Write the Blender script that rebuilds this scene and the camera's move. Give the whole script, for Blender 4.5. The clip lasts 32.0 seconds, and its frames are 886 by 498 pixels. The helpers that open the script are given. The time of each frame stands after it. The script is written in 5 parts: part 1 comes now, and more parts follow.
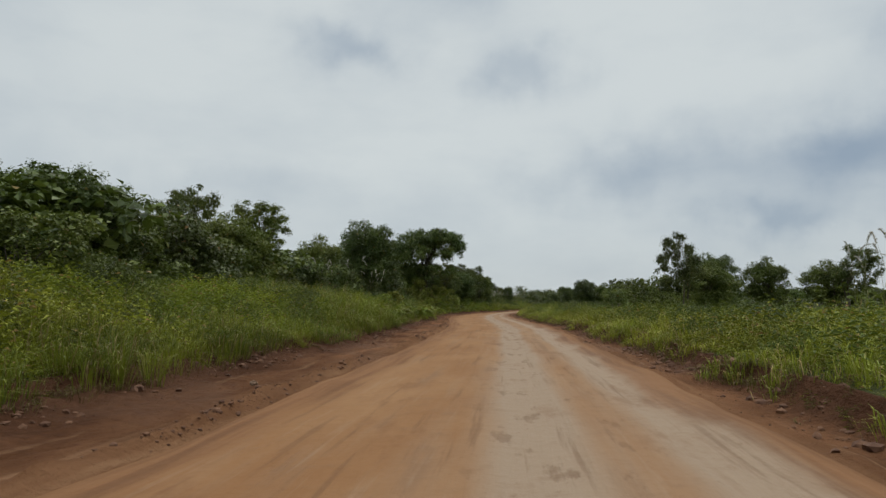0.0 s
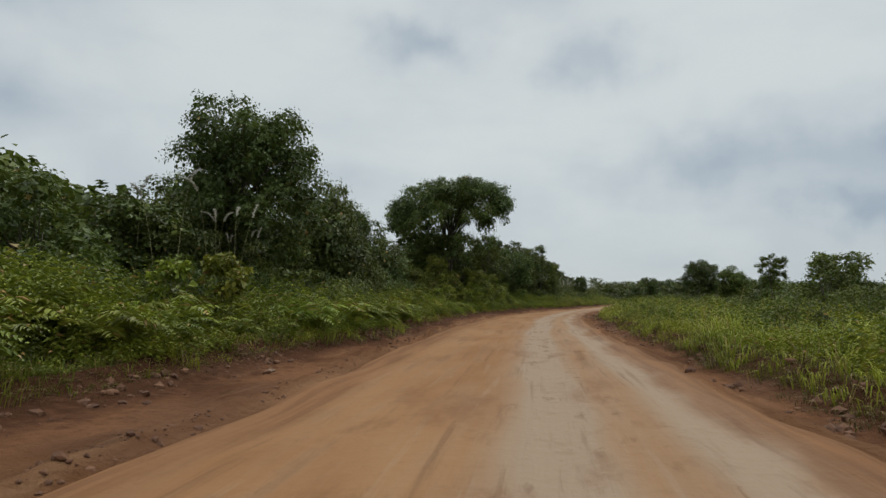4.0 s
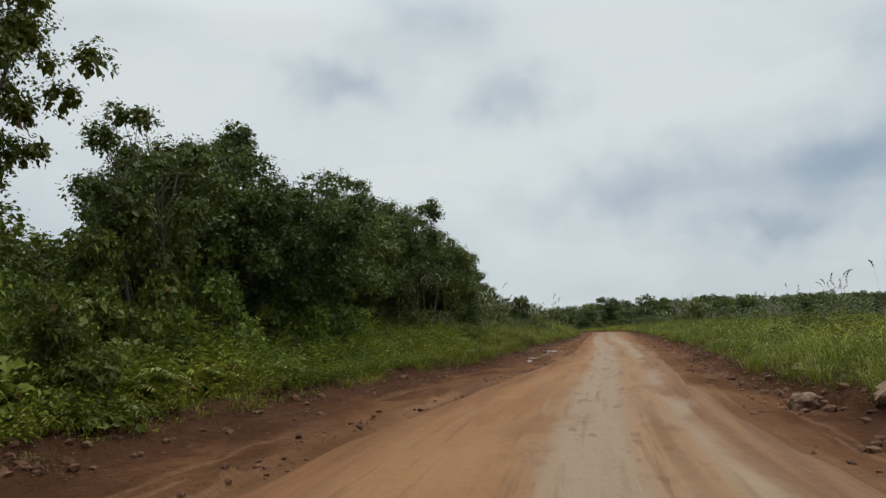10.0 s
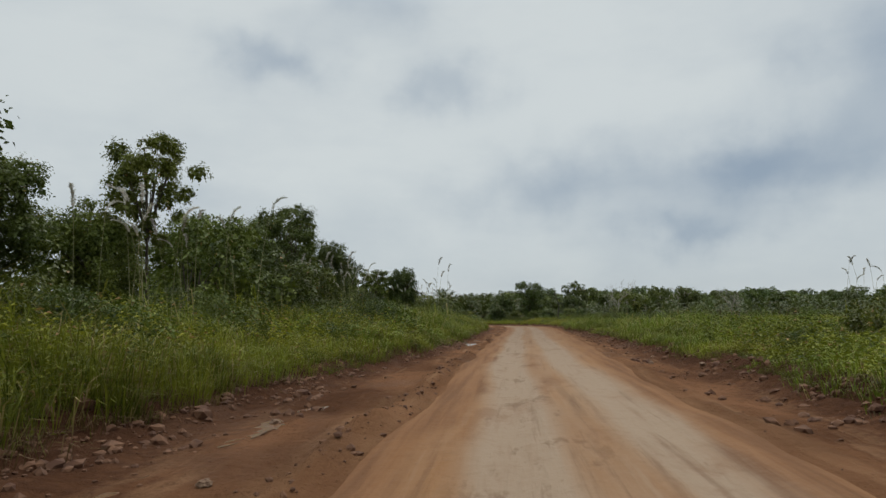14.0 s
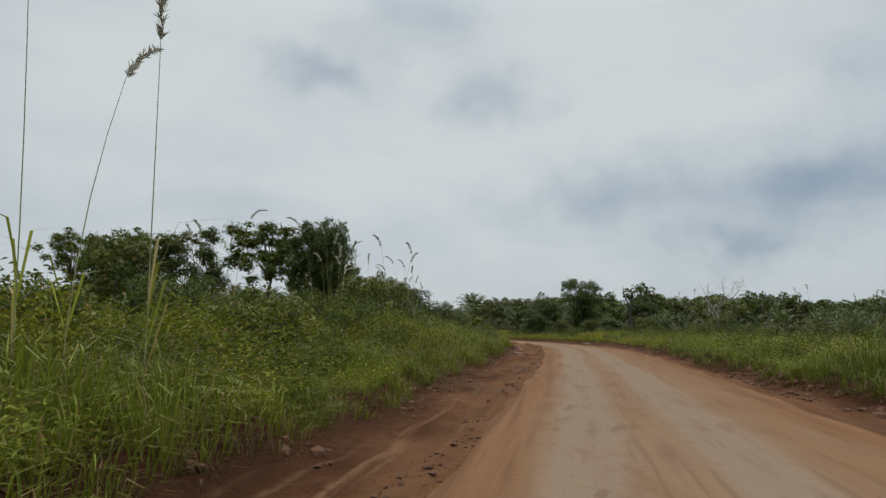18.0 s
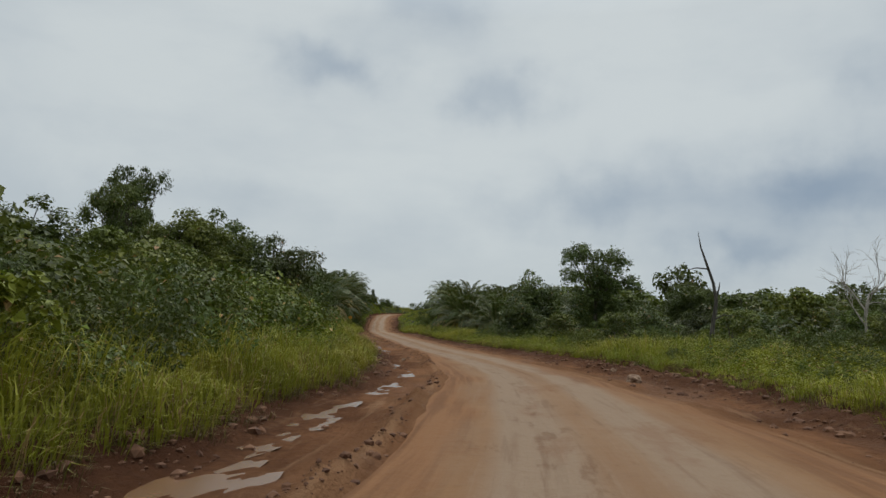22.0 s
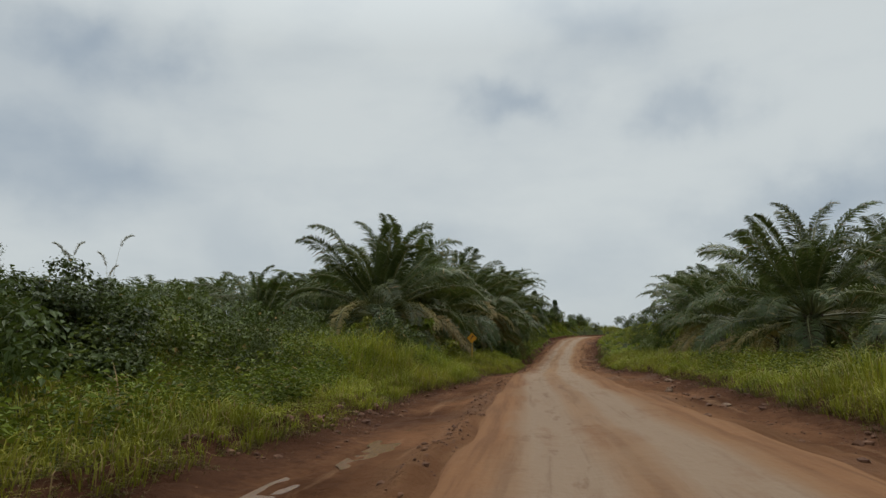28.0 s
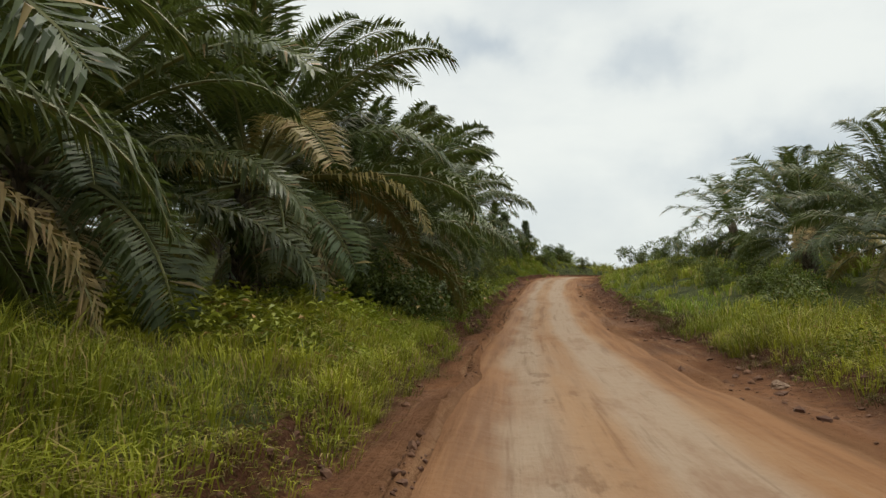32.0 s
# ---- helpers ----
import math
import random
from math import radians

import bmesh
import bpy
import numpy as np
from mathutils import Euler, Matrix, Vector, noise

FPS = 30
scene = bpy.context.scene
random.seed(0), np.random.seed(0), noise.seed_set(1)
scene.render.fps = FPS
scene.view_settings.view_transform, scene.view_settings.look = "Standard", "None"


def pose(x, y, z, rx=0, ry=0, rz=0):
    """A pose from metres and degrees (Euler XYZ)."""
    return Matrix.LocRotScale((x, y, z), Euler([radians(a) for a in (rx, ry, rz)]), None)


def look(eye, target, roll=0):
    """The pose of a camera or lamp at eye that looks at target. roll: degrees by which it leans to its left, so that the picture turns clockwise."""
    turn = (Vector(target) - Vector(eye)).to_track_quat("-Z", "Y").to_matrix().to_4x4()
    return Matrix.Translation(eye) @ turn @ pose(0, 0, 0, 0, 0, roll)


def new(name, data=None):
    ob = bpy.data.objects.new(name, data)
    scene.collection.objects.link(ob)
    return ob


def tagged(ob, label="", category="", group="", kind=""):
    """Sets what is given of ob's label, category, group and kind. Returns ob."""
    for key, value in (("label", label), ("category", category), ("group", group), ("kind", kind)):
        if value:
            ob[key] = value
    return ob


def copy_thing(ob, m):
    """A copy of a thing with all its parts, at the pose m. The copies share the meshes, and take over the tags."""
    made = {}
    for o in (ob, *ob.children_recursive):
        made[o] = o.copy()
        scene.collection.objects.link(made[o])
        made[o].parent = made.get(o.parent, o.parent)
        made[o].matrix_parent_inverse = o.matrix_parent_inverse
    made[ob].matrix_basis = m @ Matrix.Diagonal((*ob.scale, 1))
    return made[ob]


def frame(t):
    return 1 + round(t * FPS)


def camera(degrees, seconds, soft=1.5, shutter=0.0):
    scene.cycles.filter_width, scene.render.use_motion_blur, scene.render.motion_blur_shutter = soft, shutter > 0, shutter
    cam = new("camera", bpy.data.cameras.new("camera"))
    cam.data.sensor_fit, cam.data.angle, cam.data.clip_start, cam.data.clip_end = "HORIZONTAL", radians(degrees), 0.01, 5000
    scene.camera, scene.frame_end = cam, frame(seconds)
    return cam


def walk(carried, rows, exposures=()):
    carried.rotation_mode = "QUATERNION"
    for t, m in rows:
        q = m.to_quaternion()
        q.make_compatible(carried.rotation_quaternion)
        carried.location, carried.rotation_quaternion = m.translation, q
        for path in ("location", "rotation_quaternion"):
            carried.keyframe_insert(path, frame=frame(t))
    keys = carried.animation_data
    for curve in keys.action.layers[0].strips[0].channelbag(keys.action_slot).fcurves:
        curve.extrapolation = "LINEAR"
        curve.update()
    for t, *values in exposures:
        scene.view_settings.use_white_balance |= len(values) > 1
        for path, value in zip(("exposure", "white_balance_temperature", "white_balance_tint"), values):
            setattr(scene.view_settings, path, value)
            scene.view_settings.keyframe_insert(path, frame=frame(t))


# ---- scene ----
cam = camera(65.2, 32.0, soft=1.45)
PATH = [
    (0, (-2.037, 2.159, 1.504), (-2.008, 4.152, 1.665), -0.13),
    (0.5, (-1.398, 7.67, 1.504), (-1.408, 9.662, 1.673), -0.08),
    (1, (-0.756, 13.181, 1.503), (-0.794, 15.174, 1.673), 0.20),
    (1.5, (-0.114, 18.695, 1.501), (-0.165, 20.684, 1.699), 0.10),
    (2, (0.52, 24.217, 1.497), (0.487, 26.209, 1.669), -0.64),
    (2.5, (1.128, 29.759, 1.493), (1.023, 31.751, 1.63), -1.56),
    (4.5, (2.944, 52.355, 1.493), (2.751, 54.34, 1.636), 0.40),
    (5, (3.213, 58.177, 1.499), (2.968, 60.159, 1.62), -0.61),
    (5.5, (3.456, 64.106, 1.506), (3.261, 66.091, 1.65), -0.48),
    (6, (3.71, 70.161, 1.511), (3.566, 72.145, 1.711), -1.89),
    (6.5, (4.01, 76.362, 1.513), (3.853, 78.352, 1.641), -1.67),
    (7, (4.389, 82.714, 1.511), (4.26, 84.706, 1.637), -1.59),
    (7.5, (4.864, 89.159, 1.506), (4.783, 91.147, 1.705), -2.05),
    (8, (5.446, 95.62, 1.5), (5.311, 97.607, 1.682), -3.02),
    (8.5, (6.15, 102.024, 1.496), (6.079, 104.019, 1.612), -3.15),
    (9, (6.987, 108.296, 1.494), (6.996, 110.286, 1.69), -4.20),
    (9.5, (7.965, 114.379, 1.496), (8.031, 116.364, 1.73), -4.81),
    (10, (9.065, 120.292, 1.501), (9.092, 122.277, 1.745), -3.14),
    (10.5, (10.263, 126.074, 1.508), (10.425, 128.065, 1.589), -2.80),
    (11, (11.537, 131.761, 1.513), (11.656, 133.745, 1.727), -3.30),
    (11.5, (12.861, 137.39, 1.517), (13.012, 139.369, 1.764), -2.87),
    (12, (14.215, 142.999, 1.517), (14.343, 144.98, 1.763), -2.36),
    (12.5, (15.585, 148.612, 1.514), (15.74, 150.591, 1.763), -2.17),
    (13, (16.96, 154.256, 1.509), (17.139, 156.24, 1.683), -1.01),
    (13.5, (18.329, 159.953, 1.501), (18.54, 161.931, 1.713), -3.30),
    (14, (19.68, 165.729, 1.494), (19.923, 167.705, 1.694), -1.04),
    (14.5, (21.007, 171.6, 1.486), (21.288, 173.57, 1.689), -1.79),
    (16.5, (26.233, 195.537, 1.474), (26.383, 197.519, 1.698), -0.70),
    (17, (27.568, 201.498, 1.48), (27.662, 203.485, 1.692), -0.23),
    (17.5, (28.93, 207.443, 1.489), (29.002, 209.43, 1.708), 0.22),
    (18, (30.323, 213.395, 1.501), (30.438, 215.379, 1.731), 0.13),
    (18.5, (31.752, 219.381, 1.512), (31.92, 221.362, 1.731), 1.02),
    (19, (33.22, 225.424, 1.522), (33.399, 227.404, 1.741), 0.33),
    (19.5, (34.728, 231.542, 1.529), (34.909, 233.522, 1.747), 1.19),
    (20, (36.253, 237.725, 1.531), (36.426, 239.705, 1.75), 1.02),
    (20.5, (37.77, 243.951, 1.528), (37.936, 245.933, 1.743), 1.09),
    (21, (39.251, 250.203, 1.517), (39.413, 252.184, 1.743), 2.02),
    (21.5, (40.669, 256.462, 1.497), (40.846, 258.443, 1.706), 2.20),
    (22, (41.992, 262.704, 1.467), (42.097, 264.689, 1.69), 1.90),
    (22.5, (43.165, 268.897, 1.432), (43.281, 270.883, 1.645), 2.55),
    (23, (44.124, 275.005, 1.397), (44.162, 276.994, 1.603), 2.27),
    (23.5, (44.809, 280.989, 1.367), (44.805, 282.98, 1.563), 2.26),
    (24, (45.157, 286.815, 1.346), (45.127, 288.806, 1.536), 2.10),
    (24.5, (45.134, 292.46, 1.34), (45.053, 294.449, 1.537), 2.41),
    (25, (44.816, 297.968, 1.342), (44.644, 299.95, 1.541), 2.10),
    (25.5, (44.307, 303.395, 1.348), (44.099, 305.367, 1.609), 3.10),
    (27.5, (42.242, 325.323, 1.308), (41.848, 327.261, 1.608), -1.61),
    (28, (41.856, 330.899, 1.289), (41.41, 332.824, 1.597), -0.96),
    (28.5, (41.446, 336.441, 1.28), (40.931, 338.343, 1.624), 0.55),
    (29, (40.963, 341.909, 1.291), (40.323, 343.757, 1.706), -0.01),
    (29.5, (40.375, 347.281, 1.327), (39.677, 349.104, 1.763), 1.08),
    (30, (39.719, 352.63, 1.382), (38.992, 354.456, 1.754), 0.43),
    (30.5, (39.049, 358.05, 1.45), (38.324, 359.892, 1.737), -0.42),
    (31, (38.421, 363.636, 1.523), (37.79, 365.528, 1.671), -0.95),
    (31.5, (37.875, 369.457, 1.593), (37.391, 371.394, 1.708), -0.82),
    (32, (37.406, 375.487, 1.66), (37.066, 377.452, 1.807), 0.34),
]
EXPOSURES = (
    (0, -0.03, 6500, 10), (5, 0.0, 6500, 10), (8, 0.08, 6500, 10), (9, 0.27, 6550, 10), (10, 0.1, 6500, 10), (11, 0.18, 6500, 10), (12, 0.08, 6500, 10), (13, -0.02, 6500, 10),
    (17, -0.04, 6500, 10), (18.5, -0.04, 6500, 10), (20, -0.15, 6450, 10), (21, -0.14, 6450, 10), (22, -0.1, 6450, 10), (23, -0.03, 6500, 10), (25, 0.04, 6500, 10),
    (28, -0.08, 6500, 10), (29, -0.14, 6450, 10), (30, -0.04, 6500, 10), (31, 0.26, 6550, 10), (32, 0.41, 6900, 10))
walk(cam, [(t, look(eye, target, roll)) for t, eye, target, roll in PATH], EXPOSURES)

# ---- light and sky ----
SKY_GAIN = 1.0
EL, AZ = 62.0, 20.0
world = bpy.data.worlds.new("overcast_sky")
scene.world = world
world.use_nodes = True
wn, wl = world.node_tree.nodes, world.node_tree.links
wn.clear()


def wnode(kind, operation="", use_clamp=False, data_type=""):
    n = wn.new(kind)
    if operation:
        n.operation = operation
    if use_clamp:
        n.use_clamp = True
    if data_type:
        n.data_type = data_type
    return n


def wmath(op, a, b=None, clamp=False):
    n = wnode("ShaderNodeMath", operation=op, use_clamp=clamp)
    for i, v in enumerate((a, b)):
        if v is None:
            continue
        if isinstance(v, (int, float)):
            n.inputs[i].default_value = v
        else:
            wl.new(v, n.inputs[i])
    return n.outputs[0]


coord = wnode("ShaderNodeTexCoord")
sep = wnode("ShaderNodeSeparateXYZ")
wl.new(coord.outputs["Generated"], sep.inputs[0])
wob = wnode("ShaderNodeTexNoise")
wob.inputs["Scale"].default_value, wob.inputs["Detail"].default_value = 9.0, 6.0
wl.new(coord.outputs["Generated"], wob.inputs["Vector"])
wobs = wnode("ShaderNodeSeparateColor")
wl.new(wob.outputs["Color"], wobs.inputs[0])
az_n = wmath("MULTIPLY", wmath("ARCTAN2", sep.outputs[0], sep.outputs[1]), 57.2958)
el_n = wmath("MULTIPLY", wmath("ARCSINE", sep.outputs[2]), 57.2958)
az_w = wmath("ADD", az_n, wmath("MULTIPLY", wmath("SUBTRACT", wobs.outputs[0], 0.5), 16.0))
el_w = wmath("ADD", el_n, wmath("MULTIPLY", wmath("SUBTRACT", wobs.outputs[1], 0.5), 9.0))
# darker clouds: azimuth, height, half width, half height (degrees), strength
CLOUDS = [(-7.4, 20.6, 3.8, 2.0, 0.62), (8.2, 19.0, 3.6, 2.0, 0.5), (16.5, 10.6, 6.0, 2.6, 0.62), (32.5, 11.2, 8.0, 3.0, 0.85),
          (27.0, 6.8, 5.0, 1.5, 0.6), (-42, 23, 6.5, 2.8, 0.7), (-43.5, 15, 9, 4, 0.6), (-29, 9.5, 5, 4, 0.3),
          (0.5, 25.5, 5.5, 2.8, 0.4), (41, 17, 6, 5, 0.6), (-16, 8.5, 9, 1.8, 0.22), (60, 20, 14, 5, 0.6), (-75, 22, 14, 6, 0.6), (12, 2.5, 62, 4.5, 0.26)]
dark = None
for ca, ce, ra, re_, amount in CLOUDS:
    d2 = wmath("ADD", wmath("POWER", wmath("DIVIDE", wmath("SUBTRACT", az_w, ca), ra), 2.0),
               wmath("POWER", wmath("DIVIDE", wmath("SUBTRACT", el_w, ce), re_), 2.0))
    g = wmath("MULTIPLY", wmath("EXPONENT", wmath("MULTIPLY", d2, -0.9)), amount)
    dark = g if dark is None else wmath("ADD", dark, g)
streak_map = wnode("ShaderNodeMapping")
streak_map.inputs["Scale"].default_value = (1.4, 1.4, 3.6)
wl.new(coord.outputs["Generated"], streak_map.inputs["Vector"])
streak = wnode("ShaderNodeTexNoise")
streak.inputs["Scale"].default_value, streak.inputs["Detail"].default_value, streak.inputs["Roughness"].default_value = 2.6, 7.0, 0.55
wl.new(streak_map.outputs[0], streak.inputs["Vector"])
soft_part = wmath("MULTIPLY", wmath("SUBTRACT", streak.outputs["Fac"], 0.45), 0.75)
dark = wmath("ADD", dark, wmath("MAXIMUM", soft_part, 0.0), clamp=True)
sky = wnode("ShaderNodeTexSky")
sky.sky_type, sky.sun_disc, sky.sun_elevation, sky.sun_rotation = "NISHITA", False, radians(EL), radians(AZ)
skydim = wnode("ShaderNodeVectorMath", operation="SCALE")
wl.new(sky.outputs[0], skydim.inputs[0])
skydim.inputs["Scale"].default_value = 0.08
cloud = wnode("ShaderNodeMix", data_type="RGBA")
cloud.inputs["A"].default_value, cloud.inputs["B"].default_value = (0.645, 0.694, 0.698, 1), (0.29, 0.365, 0.45, 1)
wl.new(dark, cloud.inputs["Factor"])
deck = wnode("ShaderNodeMix", data_type="RGBA")
deck.inputs["Factor"].default_value = 0.93
wl.new(skydim.outputs[0], deck.inputs["A"])
wl.new(cloud.outputs["Result"], deck.inputs["B"])
# an overcast deck grows brighter towards the zenith
up = wmath("MAXIMUM", wmath("SUBTRACT", sep.outputs[2], 0.42), 0.0)
gain = wmath("ADD", wmath("MULTIPLY", up, 2.7), 1.0)
lit = wnode("ShaderNodeVectorMath", operation="SCALE")
wl.new(deck.outputs["Result"], lit.inputs[0])
wl.new(gain, lit.inputs["Scale"])
bg = wnode("ShaderNodeBackground")
bg.inputs["Strength"].default_value = SKY_GAIN
wl.new(lit.outputs[0], bg.inputs["Color"])
wl.new(bg.outputs[0], wnode("ShaderNodeOutputWorld").inputs["Surface"])
sun = new("sun", bpy.data.lights.new("sun", "SUN"))
sun.data.energy, sun.data.angle, sun.data.color = 1.0, radians(14), (1.0, 0.95, 0.87)
sun.matrix_world = look((0, 0, 50), (-math.sin(radians(AZ)) * math.cos(radians(EL)), -math.cos(radians(AZ)) * math.cos(radians(EL)), 50 - math.sin(radians(EL))))


# ---- materials ----
class Nodes:
    """Short hand for a node material."""

    def __init__(self, name):
        self.mat = bpy.data.materials.new(name)
        self.mat.use_nodes = True
        self.t = self.mat.node_tree
        self.b = self.t.nodes["Principled BSDF"]
        self.out = self.t.nodes["Material Output"]

    def n(self, kind, operation="", use_clamp=False, data_type="", blend_type="", interpolation_type=""):
        node = self.t.nodes.new(kind)
        if operation:
            node.operation = operation
        if use_clamp:
            node.use_clamp = True
        if data_type:
            node.data_type = data_type
        if blend_type:
            node.blend_type = blend_type
        if interpolation_type:
            node.interpolation_type = interpolation_type
        return node

    def link(self, a, b):
        self.t.links.new(a, b)

    def math(self, op, a, b=None, clamp=False):
        node = self.n("ShaderNodeMath", operation=op, use_clamp=clamp)
        for i, v in enumerate((a, b)):
            if v is None:
                continue
            if isinstance(v, (int, float)):
                node.inputs[i].default_value = v
            else:
                self.link(v, node.inputs[i])
        return node.outputs[0]

    def noise(self, scale, detail=4.0, vector=None, rough=0.55, stretch=None):
        node = self.n("ShaderNodeTexNoise")
        node.inputs["Scale"].default_value, node.inputs["Detail"].default_value, node.inputs["Roughness"].default_value = scale, detail, rough
        if vector is None:
            vector = self.n("ShaderNodeTexCoord").outputs["Object"]
        if stretch:
            m = self.n("ShaderNodeMapping")
            m.inputs["Scale"].default_value = stretch
            self.link(vector, m.inputs["Vector"])
            vector = m.outputs[0]
        self.link(vector, node.inputs["Vector"])
        return node.outputs["Fac"]

    def ramp(self, value, lo, hi):
        node = self.n("ShaderNodeMapRange", interpolation_type="SMOOTHSTEP")
        self.link(value, node.inputs["Value"])
        node.inputs["From Min"].default_value, node.inputs["From Max"].default_value = lo, hi
        return node.outputs["Result"]

    def mix(self, fac, a, b, blend="MIX"):
        node = self.n("ShaderNodeMix", data_type="RGBA", blend_type=blend)
        if isinstance(fac, (int, float)):
            node.inputs["Factor"].default_value = fac
        else:
            self.link(fac, node.inputs["Factor"])
        for key, v in (("A", a), ("B", b)):
            if isinstance(v, tuple):
                node.inputs[key].default_value = (*v, 1)
            else:
                self.link(v, node.inputs[key])
        return node.outputs["Result"]

    def done(self, color, rough=0.8, bump=None, strength=0.3, dist=0.05, spec=0.3):
        if isinstance(color, tuple):
            self.b.inputs["Base Color"].default_value = (*color, 1)
        else:
            self.link(color, self.b.inputs["Base Color"])
        if isinstance(rough, (int, float)):
            self.b.inputs["Roughness"].default_value = rough
        else:
            self.link(rough, self.b.inputs["Roughness"])
        self.b.inputs["Specular IOR Level"].default_value = spec
        if bump is not None:
            bn = self.n("ShaderNodeBump")
            bn.inputs["Strength"].default_value, bn.inputs["Distance"].default_value = strength, dist
            self.link(bump, bn.inputs["Height"])
            self.link(bn.outputs[0], self.b.inputs["Normal"])
        return self.mat


def leaf_material(name, dark_c, light_c, dry=(0.30, 0.20, 0.07), dryness=0.04, gloss=0.45, through_light=0.22, shine=0.2):
    k = Nodes(name)
    isl = k.n("ShaderNodeNewGeometry").outputs["Random Per Island"]
    obj = k.n("ShaderNodeObjectInfo").outputs["Random"]
    patch = k.noise(0.45, 3.0)
    f = k.math("ADD", k.math("MULTIPLY", isl, 0.45), k.math("MULTIPLY", k.ramp(patch, 0.36, 0.66), 0.55))
    c = k.mix(f, dark_c, light_c)
    broad = k.ramp(k.noise(0.09, 3.0), 0.38, 0.62)
    c = k.mix(k.math("MULTIPLY", broad, 0.5), c, tuple(v * s for v, s in zip(light_c, (0.55, 0.72, 0.75))))
    c = k.mix(k.math("GREATER_THAN", k.math("FRACT", k.math("MULTIPLY", isl, 37.3)), 1.0 - dryness), c, dry)
    hue = k.n("ShaderNodeHueSaturation")
    k.link(c, hue.inputs["Color"])
    k.link(k.math("ADD", k.math("MULTIPLY", obj, 0.04), 0.475), hue.inputs["Hue"])
    k.link(k.math("ADD", k.math("MULTIPLY", k.math("FRACT", k.math("MULTIPLY", obj, 7.7)), 0.5), 0.75), hue.inputs["Value"])
    c = hue.outputs[0]
    k.done(c, gloss, spec=shine)
    tr = k.n("ShaderNodeBsdfTranslucent")
    k.link(k.mix(0.45, c, (0.15, 0.20, 0.025)), tr.inputs["Color"])
    mx = k.n("ShaderNodeMixShader")
    mx.inputs[0].default_value = through_light
    k.link(k.b.outputs[0], mx.inputs[1])
    k.link(tr.outputs[0], mx.inputs[2])
    k.link(mx.outputs[0], k.out.inputs["Surface"])
    return k.mat


def make_road_material():
    k = Nodes("compacted_laterite")
    uv = k.n("ShaderNodeUVMap").outputs[0]
    s = k.n("ShaderNodeSeparateXYZ")
    k.link(uv, s.inputs[0])
    u, v = s.outputs[0], s.outputs[1]
    wander = k.math("MULTIPLY", k.math("SUBTRACT", k.noise(0.05, 3.0, uv, stretch=(0.0, 1.0, 1.0)), 0.5), 1.2)
    uu = k.math("ADD", u, wander)
    streaks = k.noise(1.0, 5.0, uv, stretch=(2.4, 0.20, 1.0))
    fine = k.noise(9.0, 6.0, uv, stretch=(1.0, 0.45, 1.0))
    blot = k.noise(0.5, 5.0, uv, stretch=(1.0, 0.35, 1.0))

    def band(centre, width):
        d = k.math("ABSOLUTE", k.math("SUBTRACT", uu, centre))
        return k.math("SUBTRACT", 1.0, k.ramp(d, width * 0.35, width))
    pale = k.math("MAXIMUM", band(0.1, 0.75), band(1.95, 0.75), clamp=True)
    middle = band(1.0, 2.6)
    pale = k.math("ADD", k.math("MULTIPLY", pale, 0.76), k.math("MULTIPLY", middle, 0.36))
    pale = k.math("ADD", pale, k.math("MULTIPLY", k.math("SUBTRACT", streaks, 0.5), 0.9), clamp=True)
    c = k.mix(k.ramp(blot, 0.3, 0.7), (0.212, 0.104, 0.046), (0.262, 0.144, 0.070))
    c = k.mix(pale, c, (0.268, 0.192, 0.132))
    ripple = k.noise(2.6, 5.0, uv, stretch=(0.9, 1.0, 1.0))
    rut = k.noise(1.0, 6.0, uv, stretch=(4.2, 0.16, 1.0), rough=0.62)
    c = k.mix(k.math("MULTIPLY", k.ramp(streaks, 0.56, 0.72), 0.5), c, (0.165, 0.090, 0.050))
    c = k.mix(k.math("MULTIPLY", k.ramp(rut, 0.56, 0.68), 0.45), c, (0.120, 0.062, 0.034))
    c = k.mix(k.math("MULTIPLY", k.ramp(rut, 0.42, 0.34), 0.25), c, (0.29, 0.21, 0.145))
    c = k.mix(k.math("MULTIPLY", k.ramp(ripple, 0.56, 0.72), 0.30), c, (0.18, 0.105, 0.062))
    c = k.mix(k.math("MULTIPLY", k.ramp(fine, 0.60, 0.75), 0.35), c, (0.15, 0.075, 0.042))
    # beyond the first long bend the bed is darker and browner
    c = k.mix(k.math("MULTIPLY", k.ramp(v, 175.0, 235.0), k.math("SUBTRACT", 0.42, k.math("MULTIPLY", k.ramp(v, 354.0, 380.0), 0.34))), c, (0.140, 0.088, 0.056))
    # damp red patches that traffic has not yet polished
    damp = k.noise(0.8, 6.0, uv, rough=0.68, stretch=(1.0, 0.30, 1.0))
    c = k.mix(k.math("MULTIPLY", k.ramp(damp, 0.53, 0.66), 0.42), c, (0.150, 0.068, 0.032))
    # small potholes and cross ripples in the left wheel track
    pock = k.noise(1.6, 4.0, uv, rough=0.6, stretch=(1.5, 0.42, 1.0))
    c = k.mix(k.math("MULTIPLY", k.math("MULTIPLY", band(0.3, 1.3), k.ramp(pock, 0.57, 0.66)), 0.5), c, (0.125, 0.066, 0.036))
    # a washed-out furrow between the wheel tracks comes and goes, as a thin dark line in colour only
    furrow = k.math("MULTIPLY", band(1.05, 0.14), k.ramp(k.noise(0.06, 3.0, uv, stretch=(0.0, 1.0, 1.0)), 0.48, 0.62))
    c = k.mix(k.math("MULTIPLY", furrow, 0.4), c, (0.115, 0.060, 0.032))
    # towards its borders the compacted bed breaks up into loose red earth
    border = k.n("ShaderNodeAttribute")
    border.attribute_name = "border"
